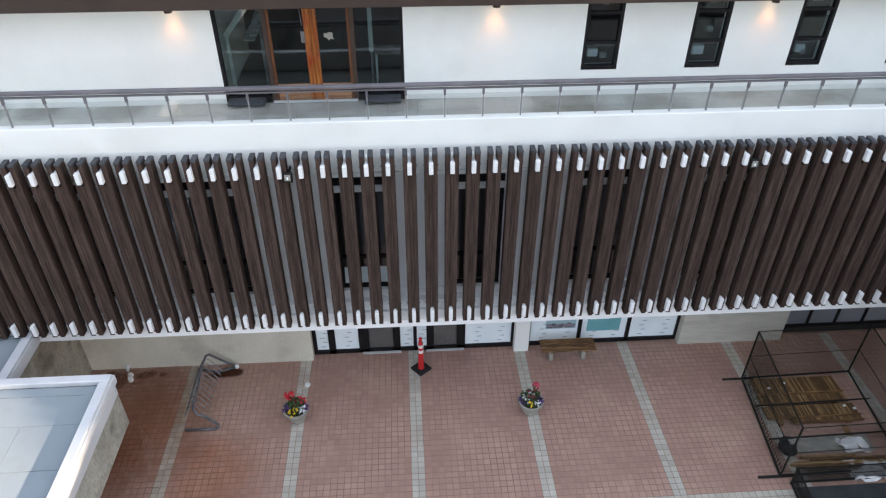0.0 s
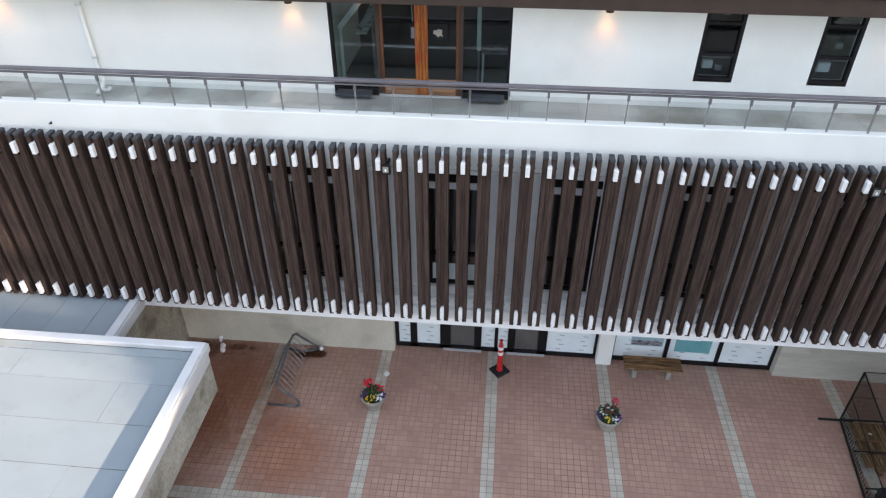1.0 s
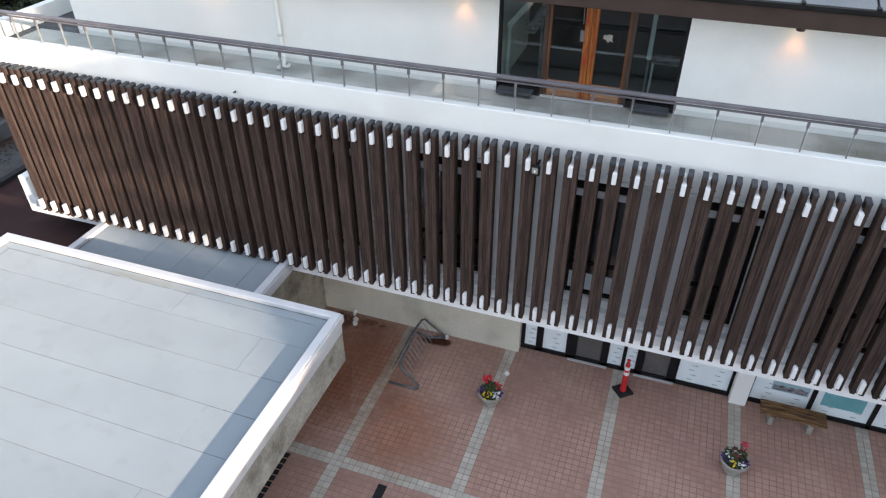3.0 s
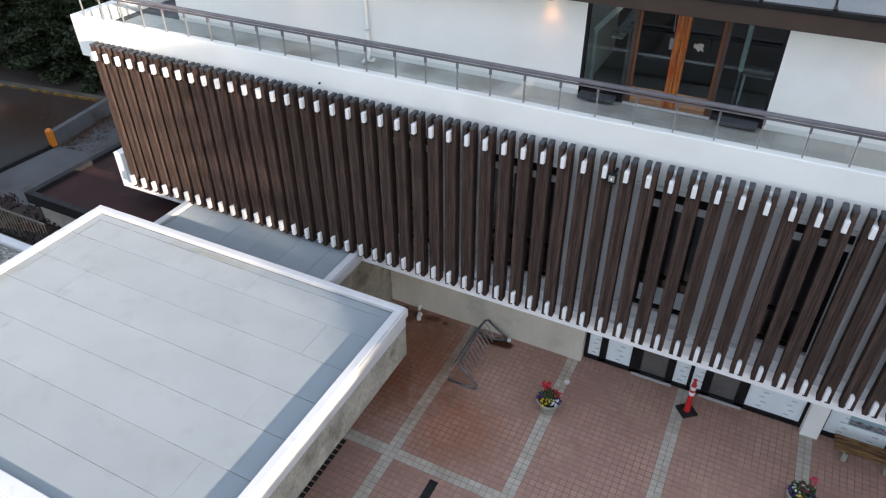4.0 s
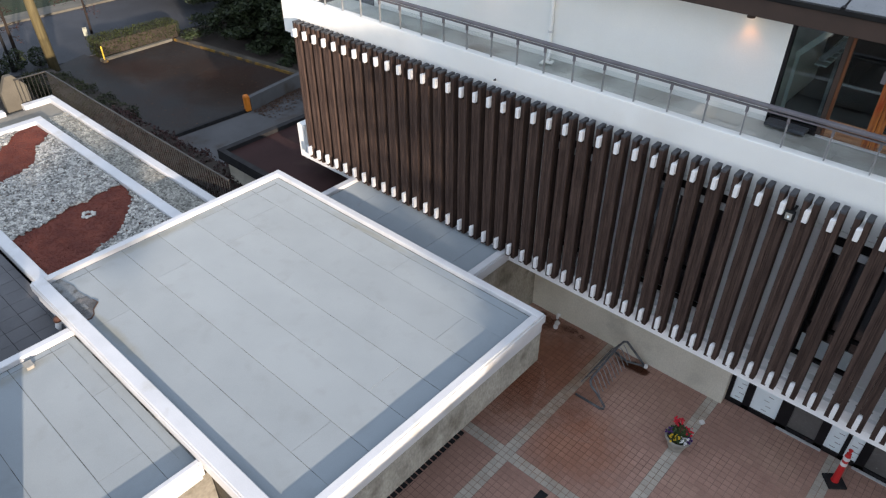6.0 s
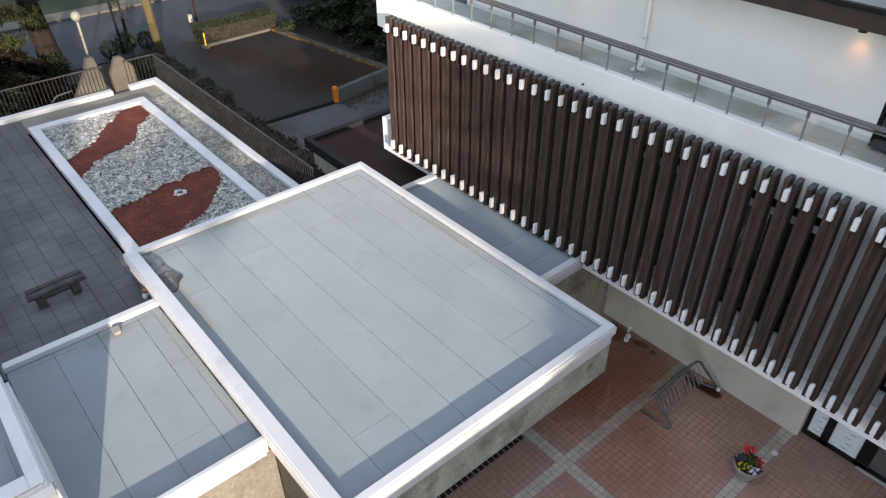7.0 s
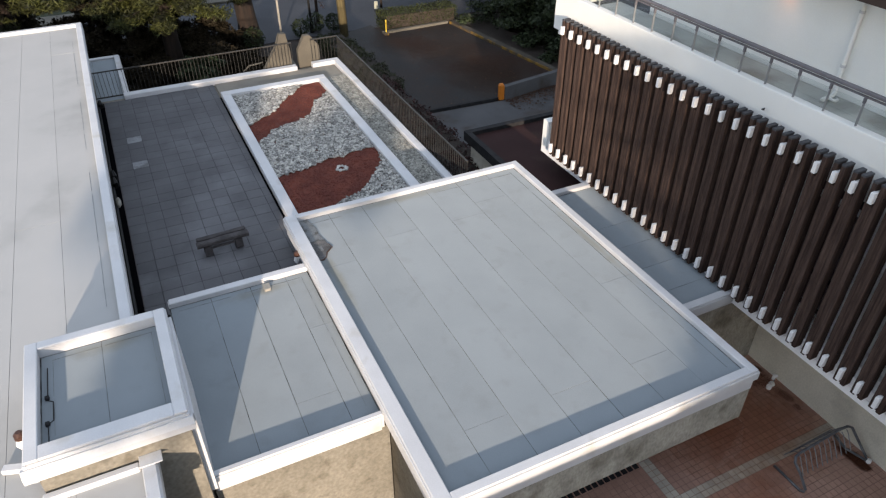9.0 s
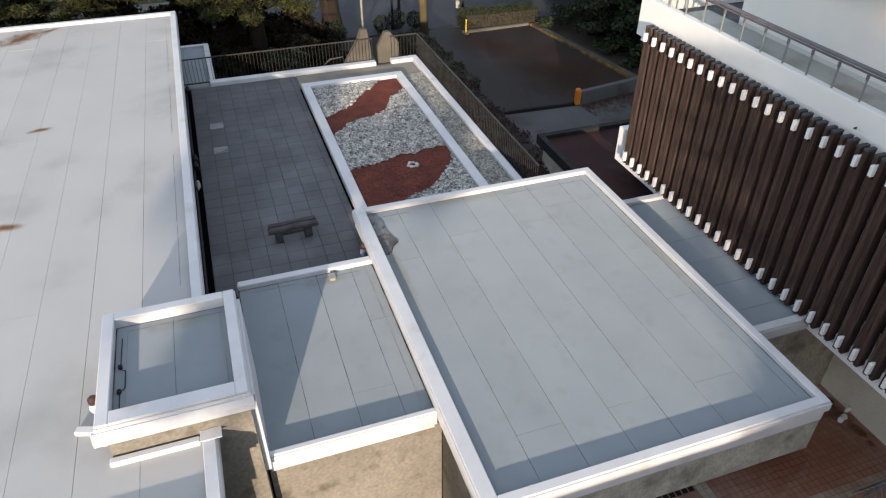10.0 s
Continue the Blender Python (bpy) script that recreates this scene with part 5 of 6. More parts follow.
def scatter(name, spots, r, material, parent, label, seed):
    """Many small stones joined into one mesh."""
    g = (1 + 5 ** 0.5) / 2
    base = np.array([(-1, g, 0), (1, g, 0), (-1, -g, 0), (1, -g, 0), (0, -1, g), (0, 1, g), (0, -1, -g), (0, 1, -g), (g, 0, -1), (g, 0, 1), (-g, 0, -1), (-g, 0, 1)]) / 1.9
    faces = np.array([(0, 11, 5), (0, 5, 1), (0, 1, 7), (0, 7, 10), (0, 10, 11), (1, 5, 9), (5, 11, 4), (11, 10, 2), (10, 7, 6), (7, 1, 8), (3, 9, 4), (3, 4, 2), (3, 2, 6), (3, 6, 8), (3, 8, 9), (4, 9, 5), (2, 4, 11), (6, 2, 10), (8, 6, 7), (9, 8, 1)])
    rg = np.random.default_rng(seed)
    n = len(spots)
    a = rg.uniform(0, 6.28, n)
    s = r * rg.uniform(0.55, 1.35, (n, 1)) * rg.uniform(0.7, 1.3, (n, 3)) * np.array([1.2, 0.9, 0.6])
    p = base[None] * s[:, None] * rg.uniform(0.85, 1.12, (n, 12, 1))
    tilt = rg.uniform(-0.5, 0.5, n)
    x, y, z = p[..., 0], p[..., 1], p[..., 2]
    x, z = x * np.cos(tilt)[:, None] - z * np.sin(tilt)[:, None], x * np.sin(tilt)[:, None] + z * np.cos(tilt)[:, None]
    q = np.stack([x * np.cos(a)[:, None] - y * np.sin(a)[:, None], x * np.sin(a)[:, None] + y * np.cos(a)[:, None], z], -1) + np.array(spots)[:, None]
    me = bpy.data.meshes.new(name)
    me.from_pydata(q.reshape(-1, 3).tolist(), [], (faces[None] + 12 * np.arange(n)[:, None, None]).reshape(-1, 3).tolist())
    me.materials.append(material)
    ob = new(name, me)
    ob.parent = parent
    return tagged(ob, label, kind="stuff")


def is_red(x, y):
    """Two winding red areas that cross the bed, with ragged rims."""
    v = y - 3.2
    rag = 0.09 * noise.noise(Vector((x * 3.1, y * 3.1, 0))) + 0.05 * noise.noise(Vector((x * 8, y * 8, 4)))
    far = np.interp(v, (0.0, 0.65, 1.1, 1.65, 2.25, 2.85, 3.3), (-21.7, -22.1, -22.45, -23.2, -23.85, -24.5, -24.6))
    near = np.interp(v, (0.0, 0.3, 0.65, 1.05, 1.65, 2.15, 2.6, 2.95, 3.3), (-20.25, -20.5, -21.0, -21.15, -21.3, -21.65, -22.65, -22.85, -23.3))
    if far + rag < x < near + rag:
        return True
    far = np.interp(v, (0.0, 0.95, 1.6, 2.2, 2.7, 3.3), (-17.95, -18.05, -18.35, -18.3, -18.5, -18.5))
    near = np.interp(v, (0.0, 0.6, 1.35, 1.95, 2.3, 2.6, 2.95, 3.15, 3.3), (-14.8, -15.3, -15.9, -16.1, -16.4, -16.8, -17.2, -17.5, -18.2))
    return far + rag < x < near + rag


rg = random.Random(11)
white, redst = [], []
while len(white) < 14500:
    x, y = rg.uniform(-24.27, -14.85), rg.uniform(3.22, 6.46)
    if not is_red(x, y):
        white.append((x, y, 0.085 + rg.uniform(0, 0.03)))
while len(redst) < 3500:
    x, y = rg.uniform(-24.27, -14.85), rg.uniform(3.22, 6.46)
    if is_red(x, y):
        redst.append((x, y, 0.07))
scatter("white_pebbles", white, 0.041, PEBBLE, bed, "loose white and grey pebbles", 1)
scatter("red_stones", redst, 0.028, MULCH, bed, "fine red crushed stone", 2)
scatter("grey_pebbles", [(rg.uniform(-24.6, -14.85), rg.uniform(6.82, 7.58), 0.04) for _ in range(5400)], 0.041, PEBBLE2, bed, "fine grey pebbles", 3)
ring = thing("stone_ring", pose(-17.6, 5.1, TZ + 0.08), "small ring of white stones on the red area", "stones")
for k in range(9):
    st = piece("stone", stone_mesh("stone", PEBBLE, 0.05 + 0.012 * (k % 3), 60 + k), ring, (0.125 + 0.02 * (k % 2)) * math.cos(k * 0.698), (0.125 + 0.02 * (k % 2)) * math.sin(k * 0.698), 0.02)

def rough_log(x0, x1, y0, y1, z0, z1, seed):
    """A hewn timber: a box cut along its length, its skin pushed in and out."""
    bm, n = bmesh.new(), 9
    rings = []
    for k in range(n + 1):
        x = x0 + (x1 - x0) * k / n
        ring_ = []
        for a in range(10):
            c, s = math.cos(a * math.tau / 10), math.sin(a * math.tau / 10)
            w = 1 + 0.16 * noise.noise(Vector((x * 3 + seed, c * 2, s * 2)))
            ring_.append(bm.verts.new((x + 0.02 * noise.noise(Vector((c * 3, s * 3, seed + k))), (y0 + y1) / 2 + (y1 - y0) / 2 * w * abs(c) ** 0.6 * (1 if c > 0 else -1), (z0 + z1) / 2 + (z1 - z0) / 2 * w * abs(s) ** 0.6 * (1 if s > 0 else -1))))
        rings.append(ring_)
    for a, b in zip(rings, rings[1:]):
        for k in range(10):
            bm.faces.new((a[k], a[(k + 1) % 10], b[(k + 1) % 10], b[k]))
    bm.faces.new(rings[0][::-1]), bm.faces.new(rings[-1])
    return bm


tb = thing("terrace_bench", pose(-15.05, 1.09, TZ, 0, 0, 93), "weathered grey bench of rough hewn timber on the terrace paving", "bench")
part("seat_log", rough_log(-0.64, 0.64, -0.18, 0.02, 0.34, 0.46, 1), GREYWOOD, tb)
part("seat_log", rough_log(-0.60, 0.62, 0.03, 0.19, 0.35, 0.47, 5), GREYWOOD, tb)
for x in (-0.38, 0.38):
    part("leg", rough_log(x - 0.09, x + 0.09, -0.13, 0.13, 0.0, 0.35, 9 + x), GREYWOOD, tb)
part("stretcher", boxes((-0.3, 0.3, -0.03, 0.03, 0.16, 0.22), bevel=0.01), GREYWOOD, tb)

# stair with pointed stone cheek walls
for prof in ([(4.85, 1.2), (4.85, 2.8), (5.55, 3.8), (5.66, 4.2), (5.92, 4.2), (6.02, 3.5), (6.08, 1.2)], [(6.32, 1.2), (6.32, 3.45), (6.62, 4.0), (6.86, 4.0), (7.2, 3.55), (7.2, 1.2)]):
    ch = thing("cheek_wall", pose(-26.5, 0, 0), "pointed beige stone wall beside the terrace stair", "wall", "stair cheek walls")
    bm = bmesh.new()
    a = [bm.verts.new((-0.12, y, z)) for y, z in prof]
    b = [bm.verts.new((0.12, y, z)) for y, z in prof]
    for k in range(len(prof)):
        bm.faces.new((a[k], a[(k + 1) % len(prof)], b[(k + 1) % len(prof)], b[k]))
    bm.faces.new(a), bm.faces.new(b[::-1])
    bmesh.ops.bevel(bm, geom=list(bm.edges), offset=0.02, segments=1, affect="EDGES")
    part("slab", bm, BEIGE, ch)
solid("stair_landing", boxes((-28.2, -26.63, 6.10, 6.30, 0, TZ - 0.1)), SAND, "pale concrete landing of the terrace stair", "stair", "structure")
hr = thing("stair_handrail", pose(-26.7, 0, 0), "bent beige metal handrail beside the stair wall", "handrail")
part("rail", tube(bmesh.new(), [(0, 4.95, 3.1), (0, 4.4, 3.05), (0, 4.15, 2.85), (0, 4.15, 2.6), (0, 4.3, 2.3), (0, 4.3, 1.9)], 0.03, 8), SAND, hr, smooth=True)
solid("stair_platform", boxes((-28.9, -26.65, 4.4, 6.0, 0, TZ - 0.95)), BEIGE, "beige stair block outside the terrace", "stair", "structure")

rl = thing("picket_railing", pose(0, 0, TZ), "dark grey metal picket railing along the terrace edge", "railing")
PICK = mat("grey beige picket paint", (0.038, 0.036, 0.033), (0.024, 0.023, 0.021), 0.5, 3, 30, 0.05)
pk = finish("picket", boxes((-0.0065, 0.0065, -0.0065, 0.0065, 0.06, 1.0)), PICK)
for a, b in (((-26.28, -1.6), (-26.28, 6.05)), ((-26.28, 6.85), (-26.28, 7.92)), ((-26.28, 7.92), (-14.9, 7.92))):
    d = Vector((b[0] - a[0], b[1] - a[1]))
    n = int(d.length / 0.13)
    for z in (0.06, 1.0):
        part("rail", boxes((min(a[0], b[0]) - 0.02, max(a[0], b[0]) + 0.02, min(a[1], b[1]) - 0.02, max(a[1], b[1]) + 0.02, z - 0.02, z + 0.02)), PICK, rl)
    for k in range(n + 1):
        piece("picket", pk, rl, a[0] + d.x * k / n, a[1] + d.y * k / n, 0)

nr = flat_roof("roof_annex", -31.6, -26.4, -4.0, -0.12, 2.6, 2.5, "small grey roof with white coping beside the terrace", (-3.0, -2.1, -1.2), fascia=((0.0, 0.2),))
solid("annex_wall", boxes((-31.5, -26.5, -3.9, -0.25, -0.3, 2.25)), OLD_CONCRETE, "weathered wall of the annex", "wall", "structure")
wp = thing("wall_channel", pose(0, -1.15, TZ), "flat black strip with a pipe and thin edge along the terrace wall", "drain")
# flat black strip level with the paving, nothing cut below it
part("trough", boxes((-25.88, -12.95, -0.09, 0.13, -0.002, 0.006)), FLATBLACK, wp)
part("edge_strip", boxes((-25.88, -12.95, 0.135, 0.152, -0.002, 0.02)), EDGING, wp, "thin dull brown metal edge")
part("pipe", tube(bmesh.new(), [(-25.8, -0.05, 0.06), (-12.95, -0.05, 0.06)], 0.045, 8), BLACK, wp)
for x in (-25.5, -20.0, -19.55):
    part("valve", tube(bmesh.new(), [(x, 0.03, 0.0), (x + 0.05, 0.03, 0.16), (x - 0.12, 0.02, 0.24)], [0.10, 0.09, 0.05], 7), BLACK, wp)
for x, y, h in ((-18.5, -1.13, 0.16),):
    bgx = thing("crumpled_bag", pose(x, y, TZ), "pale crumpled bag beside the terrace wall", "bag")
    bm = bmesh.new()
    bmesh.ops.create_icosphere(bm, subdivisions=2, radius=0.14)
    for v in bm.verts:
        v.co *= 0.75 + 0.5 * abs(noise.noise(v.co * 9 + Vector((x, 0, 0))))
        v.co.x, v.co.y = v.co.x * 2.2, v.co.y * 0.55
        v.co.z = max(v.co.z * h / 0.2 + h * 0.5, 0)
    part("bag", bm, POT, bgx)
    part("knot", boxes((-0.03, 0.03, -0.03, 0.03, h * 0.9, h * 1.25), bevel=0.01), POT, bgx)

# ---- plaza furniture ----
cone = thing("traffic_delineator", pose(0.25, 12.63, 0, 0, 0, 40), "red plastic delineator post with white bands on a black rubber base", "traffic cone")
part("base", boxes((-0.2, 0.2, -0.2, 0.2, 0, 0.06), bevel=0.015), RUBBER, cone)
cone_post = part("post", lathe(bmesh.new(), [(0.085, 0.06), (0.075, 0.12), (0.062, 0.9), (0.05, 0.95), (0.05, 1.0), (0.03, 1.02), (0.03, 1.08), (0.05, 1.1), (0.02, 1.12)], 16), RED, cone, smooth=False)
for z in (0.62, 0.8):
    part("reflective_band", lathe(bmesh.new(), [(0.066, z), (0.072, z + 0.002), (0.069, z + 0.098), (0.06, z + 0.1)], 16), WHITE, cone_post, "white reflective band")


def flowerpot(x, y, seed, clusters, label):
    """clusters: (colour, x, y, height, blossoms, spread)."""
    rng = random.Random(seed)
    root = thing("flower_planter", pose(x, y, 0), label, "planter", "flower planters on the plaza")
    pot = part("pot", lathe(bmesh.new(), [(0.16, 0), (0.18, 0.03), (0.27, 0.34), (0.31, 0.36), (0.31, 0.41), (0.27, 0.41), (0.25, 0.34)], 24), POT, root, smooth=False)
    part("soil", lathe(bmesh.new(), [(0.25, 0.30), (0.255, 0.35)], 20), SOIL, pot)
    bm = bmesh.new()
    leaves(bm, (0, 0.02, 0.45), (0.28, 0.28, 0.17), 620, 0.045, rng, 0, 0.25)
    part("foliage", bm, PLANT, root)
    for kind, cx, cy, cz, n, rad in clusters:
        bm = bmesh.new()
        for _ in range(n):
            a, q = rng.uniform(0, 6.28), rad * math.sqrt(rng.random())
            p = Vector((cx + q * math.cos(a), cy + q * math.sin(a), cz + rng.uniform(-0.06, 0.06)))
            nrm = Vector((rng.uniform(-0.6, 0.6), rng.uniform(-0.8, 0.3), 1)).normalized()
            u = nrm.orthogonal().normalized()
            w = nrm.cross(u)
            s = rng.uniform(0.022, 0.036)
            ring_ = [p + s * rng.uniform(0.7, 1.1) * (math.cos(k * 0.7854) * u + math.sin(k * 0.7854) * w) for k in range(8)]
            c = bm.verts.new(p + nrm * 0.012)
            vs_ = [bm.verts.new(q_) for q_ in ring_]
            for k in range(8):
                bm.faces.new((c, vs_[k], vs_[(k + 1) % 8]))
        bunch = part("blossom", bm, PETALS[kind], root, kind + " blossoms")
        if cz > 0.55:
            stalks = bmesh.new()
            for k in range(6):
                tube(stalks, [(cx * 0.5 + rng.uniform(-0.05, 0.05), cy * 0.5, 0.34), (cx + rng.uniform(-rad, rad) * 0.7, cy + rng.uniform(-rad, rad) * 0.7, cz)], 0.006, 4)
            part("stem", stalks, PLANT, bunch, "green flower stem")
    return root


flowerpot(-2.80, 11.15, 71, (("red", -0.12, 0.16, 0.68, 34, 0.11), ("red", 0.15, 0.12, 0.57, 14, 0.10), ("maroon", 0.04, 0.08, 0.52, 14, 0.12), ("yellow", -0.04, -0.17, 0.47, 20, 0.11), ("purple", -0.2, -0.06, 0.47, 20, 0.10), ("white", 0.16, -0.10, 0.48, 16, 0.10), ("purple", 0.23, -0.02, 0.46, 12, 0.07)),
          "round stone planter with red, yellow and purple flowers")
flowerpot(2.86, 11.05, 77, (("pink", 0.14, 0.2, 0.68, 20, 0.09), ("white", -0.06, 0.02, 0.52, 22, 0.16), ("maroon", 0.02, 0.06, 0.53, 22, 0.15), ("purple", -0.21, -0.05, 0.47, 18, 0.10), ("purple", 0.21, -0.06, 0.47, 16, 0.09), ("yellow", -0.02, -0.17, 0.46, 9, 0.08), ("white", 0.12, -0.14, 0.47, 12, 0.09)),
          "round stone planter with sparse pink, white and purple flowers")

bench = thing("plaza_bench", pose(4.13, 12.84, 0), "weathered brown slatted wooden bench on pale stone legs", "bench")
for k in range(5):
    part("seat_slat", boxes((-0.72, 0.72, -0.24 + k * 0.098, -0.168 + k * 0.098, 0.42, 0.46), bevel=0.008), BENCHW, bench)
for x in (-0.43, 0.43):
    leg = part("leg", boxes((x - 0.06, x + 0.06, -0.14, 0.2, 0, 0.37), bevel=0.015), POT, bench, "pale concrete leg")
    part("cross_bar", boxes((x - 0.05, x + 0.05, -0.23, 0.23, 0.37, 0.42)), BENCHW, leg, "brown wooden cross bar")

rack = thing("bike_rack", pose(-5.15, 10.95, 0), "grey tubular steel bicycle rack with slanting hoops", "bike rack")
part("main_tube", tube(bmesh.new(), [(0.44, 0.0, 0.04), (0.52, 0.02, 0.07), (0.52, 0.04, 0.13), (0.3, 0.0, 0.45), (0.12, -0.05, 0.66), (0.05, 0.03, 0.73), (0.03, 0.14, 0.75), (-0.04, 1.5, 0.75), (-0.02, 1.72, 0.76), (0.03, 1.82, 0.72), (0.5, 1.98, 0.14), (0.54, 2.0, 0.05)], 0.031, 10), GALV, rack, smooth=True)
part("ground_tube", tube(bmesh.new(), [(0.46, 0.0, 0.035), (-0.27, 0.0, 0.035)], 0.03, 10), GALV, rack, smooth=True)
part("ground_tube", tube(bmesh.new(), [(0.54, 2.0, 0.035), (0.1, 1.86, 0.035), (-0.3, 1.96, 0.035)], 0.03, 10), GALV, rack, smooth=True)
part("end_cap", lathe(bmesh.new(), [(0.05, 0.0), (0.06, 0.03), (0.05, 0.09), (0.02, 0.1)], 12, (0.58, 2.02)), WHITE, rack, "pale plastic end cap")
part("side_rail", tube(bmesh.new(), [(-0.22, 0.1, 0.42), (-0.26, 1.66, 0.42)], 0.012, 6), GALV, rack)
for k in range(11):
    y = 0.14 + k * 0.15
    part("hoop", tube(bmesh.new(), [(0.02, y, 0.74), (0.1, y - 0.02, 0.70), (0.33, y - 0.05, 0.36)], 0.011, 6), WIRE, rack)
    part("hoop", tube(bmesh.new(), [(-0.01, y, 0.74), (-0.12, y + 0.06, 0.62), (-0.24, y + 0.02, 0.40)], 0.012, 6), GALV, rack)

tap = thing("wall_tap", pose(-7.33, 13.0, 0), "white standpipe fittings beside the concrete wall", "tap")
part("pipe", tube(bmesh.new(), [(-0.05, 0.02, 0), (-0.05, 0.02, 0.16), (0.02, -0.02, 0.2)], 0.045, 8), WHITE, tap)
part("cap", lathe(bmesh.new(), [(0.07, 0.0), (0.08, 0.03), (0.05, 0.09), (0.02, 0.1)], 12, (0.07, -0.17)), WHITE, tap)
part("valve", lathe(bmesh.new(), [(0.06, 0.0), (0.07, 0.06), (0.06, 0.11), (0.02, 0.12)], 12, (0.13, -0.34)), WHITE, tap)
part("hose", tube(bmesh.new(), [(0.0, 0.0, 0.03), (0.07, -0.17, 0.02), (0.13, -0.34, 0.02)], 0.015, 6), GALV, tap)
bag = thing("paper_scrap", pose(-2.66, 12.22, 0), "crumpled white paper scrap on the tiles", "litter")
bm = bmesh.new()
bmesh.ops.create_icosphere(bm, subdivisions=2, radius=0.09)
for v in bm.verts:
    v.co *= 0.6 + 0.7 * abs(noise.noise(v.co * 14))
    v.co.z = max(v.co.z * 0.7 + 0.03, 0)
part("scrap", bm, WHITE, bag)

# wire cage with lumber
CH = 1.68
CAGE = mat("dark green-black cage paint", (0.011, 0.013, 0.012), (0.022, 0.019, 0.016), 0.6, 4, 40, 0.1, spec=0.15, rnd=0.3)


def mesh_cage(nw, ne, se, sw, high, label, feet=True, group="wire cages"):
    """Two end frames joined by side rails, with wire mesh on the open sides."""
    root = thing("wire_cage", pose(sw[0], sw[1], 0), label, "cage", group)
    c = {k: Vector((p[0] - sw[0], p[1] - sw[1], 0)) for k, p in (("nw", nw), ("ne", ne), ("se", se), ("sw", sw))}
    up = Vector((0, 0, high))
    for v in c.values():
        part("post", tube(bmesh.new(), [v, v + up], 0.021, 6), CAGE, root)
    for a, b in (("nw", "ne"), ("sw", "se"), ("nw", "sw"), ("ne", "se")):
        side = a + b in ("nwsw", "nese")
        for z, r in ((0.05, 0.032), (0.5 * high, 0.013), (high, 0.02)) if side else ((0.05, 0.03), (0.5 * high, 0.011), (high, 0.015)):
            h = Vector((0, 0, z))
            part("rail", tube(bmesh.new(), [c[a] + h, c[b] + h], r, 4), CAGE, root)
    for k in (0.36, 0.7):
        part("floor_bar", tube(bmesh.new(), [c["nw"].lerp(c["sw"], k) + Vector((0, 0, 0.2)), c["ne"].lerp(c["se"], k) + Vector((0, 0, 0.2))], 0.025, 4), CAGE, root)
    for k in ("nw", "sw") if feet else ():
        part("foot", tube(bmesh.new(), [c[k] + Vector((-0.5, 0, 0.03)), c[k] + Vector((0.3, 0, 0.03))], 0.038, 4), CAGE, root)
    for a, b, n in (("nw", "sw", 66), ("ne", "se", 66), ("sw", "se", 66), ("nw", "ne", 66)):
        bm = bmesh.new()
        for k in range(1, n):
            p = c[a].lerp(c[b], k / n)
            tube(bm, [p + Vector((0, 0, 0.08)), p + up], 0.0029, 3)
        for k in range(1, 40):
            h = up * (k / 40)
            tube(bm, [c[a] + h, c[b] + h], 0.0029, 3)
        part("wire_mesh", bm, CAGE, root, "fine dark wire mesh")
    for k in range(30):
        p = c["nw"].lerp(c["sw"], (k + 0.5) / 30)
        part("skirt_slat", tube(bmesh.new(), [p + Vector((0.04, 0, 0.08)), p + Vector((0.04, 0, 0.2))], 0.012, 4), CAGE, root)
    return root


mesh_cage((8.49, 11.76), (11.37, 11.83), (11.05, 8.9), (8.14, 8.85), CH, "black steel frame cage with wire mesh over timber")
mesh_cage((8.30, 8.66), (11.25, 8.68), (11.1, 5.9), (8.05, 5.9), 0.55, "low black mesh cage beside the tall cage", False)
SHEETGREY = mat("dark grey for the shaded cage floor", (0.045, 0.05, 0.055), (0.028, 0.03, 0.034), 0.7, 2, 30, 0.3)
# dark sheet laid on the tiles in place of the shade inside the cage
low_mat = thing("ground_sheet", pose(9.7, 7.25, 0), "dark sheet added to darken the inside of the low cage", "sheet")
part("sheet", boxes((-1.35, 1.45, -1.3, 1.3, 0.003, 0.02), bevel=0.004), SHEETGREY, low_mat)
rgl = random.Random(5)
for px, py, l, rows in ((8.56, 10.82, 2.2, ((0.30, 0.80, 0.05), (0.0, 0.26, 0.0))), (8.52, 10.22, 2.28, ((0.16, 0.50, 0.02), (0.0, 0.12, 0.55)))):
    pal = thing("lumber_stack", pose(px, py, 0), "stack of brown reeded timber panels on bearers", "lumber")
    for x in (0.3, l - 0.3):
        part("bearer", boxes((x - 0.05, x + 0.05, 0, rows[0][1] - 0.02, 0, 0.1)), LUMBER, pal)
    for y0, y1, start in rows:
        top = 0.13 + rgl.uniform(0, 0.02)
        panel = part("panel", boxes((start, l, y0, y1, 0.1, top)), LUMBER, pal)
        part("edge_board", boxes((start - 0.02, l + rgl.uniform(-0.05, 0.06), y0 - 0.022, y0 - 0.002, 0.1, top + 0.022), bevel=0.003), BENCHW, pal, "dark brown edge board")
        x = start + 0.02
        while x < l - 0.03:
            if rgl.random() < 0.94:
                part("rib", boxes((x, x + 0.018, y0 + 0.015 + rgl.uniform(0, 0.01), y1 - 0.015, top, top + rgl.uniform(0.012, 0.02))), RAWWOOD if rgl.random() < 0.3 else LUMBER, panel)
            x += 0.037
pl2 = thing("lumber_stack", pose(8.5, 8.96, 0, 0, 0, -1), "loose pale timber lengths on the tiles", "lumber")
for k, (a, b) in enumerate(((0.35, 2.5), (0.1, 2.75), (0.0, 2.3), (0.12, 2.85), (0.5, 2.6), (0.3, 1.6))):
    part("board", boxes((a, b, k * 0.062, k * 0.062 + 0.05, 0.002 * (k % 2), 0.05 + 0.02 * (k % 3)), bevel=0.004), (RAWWOOD, BENCHW, RAWWOOD)[k % 3], pl2)
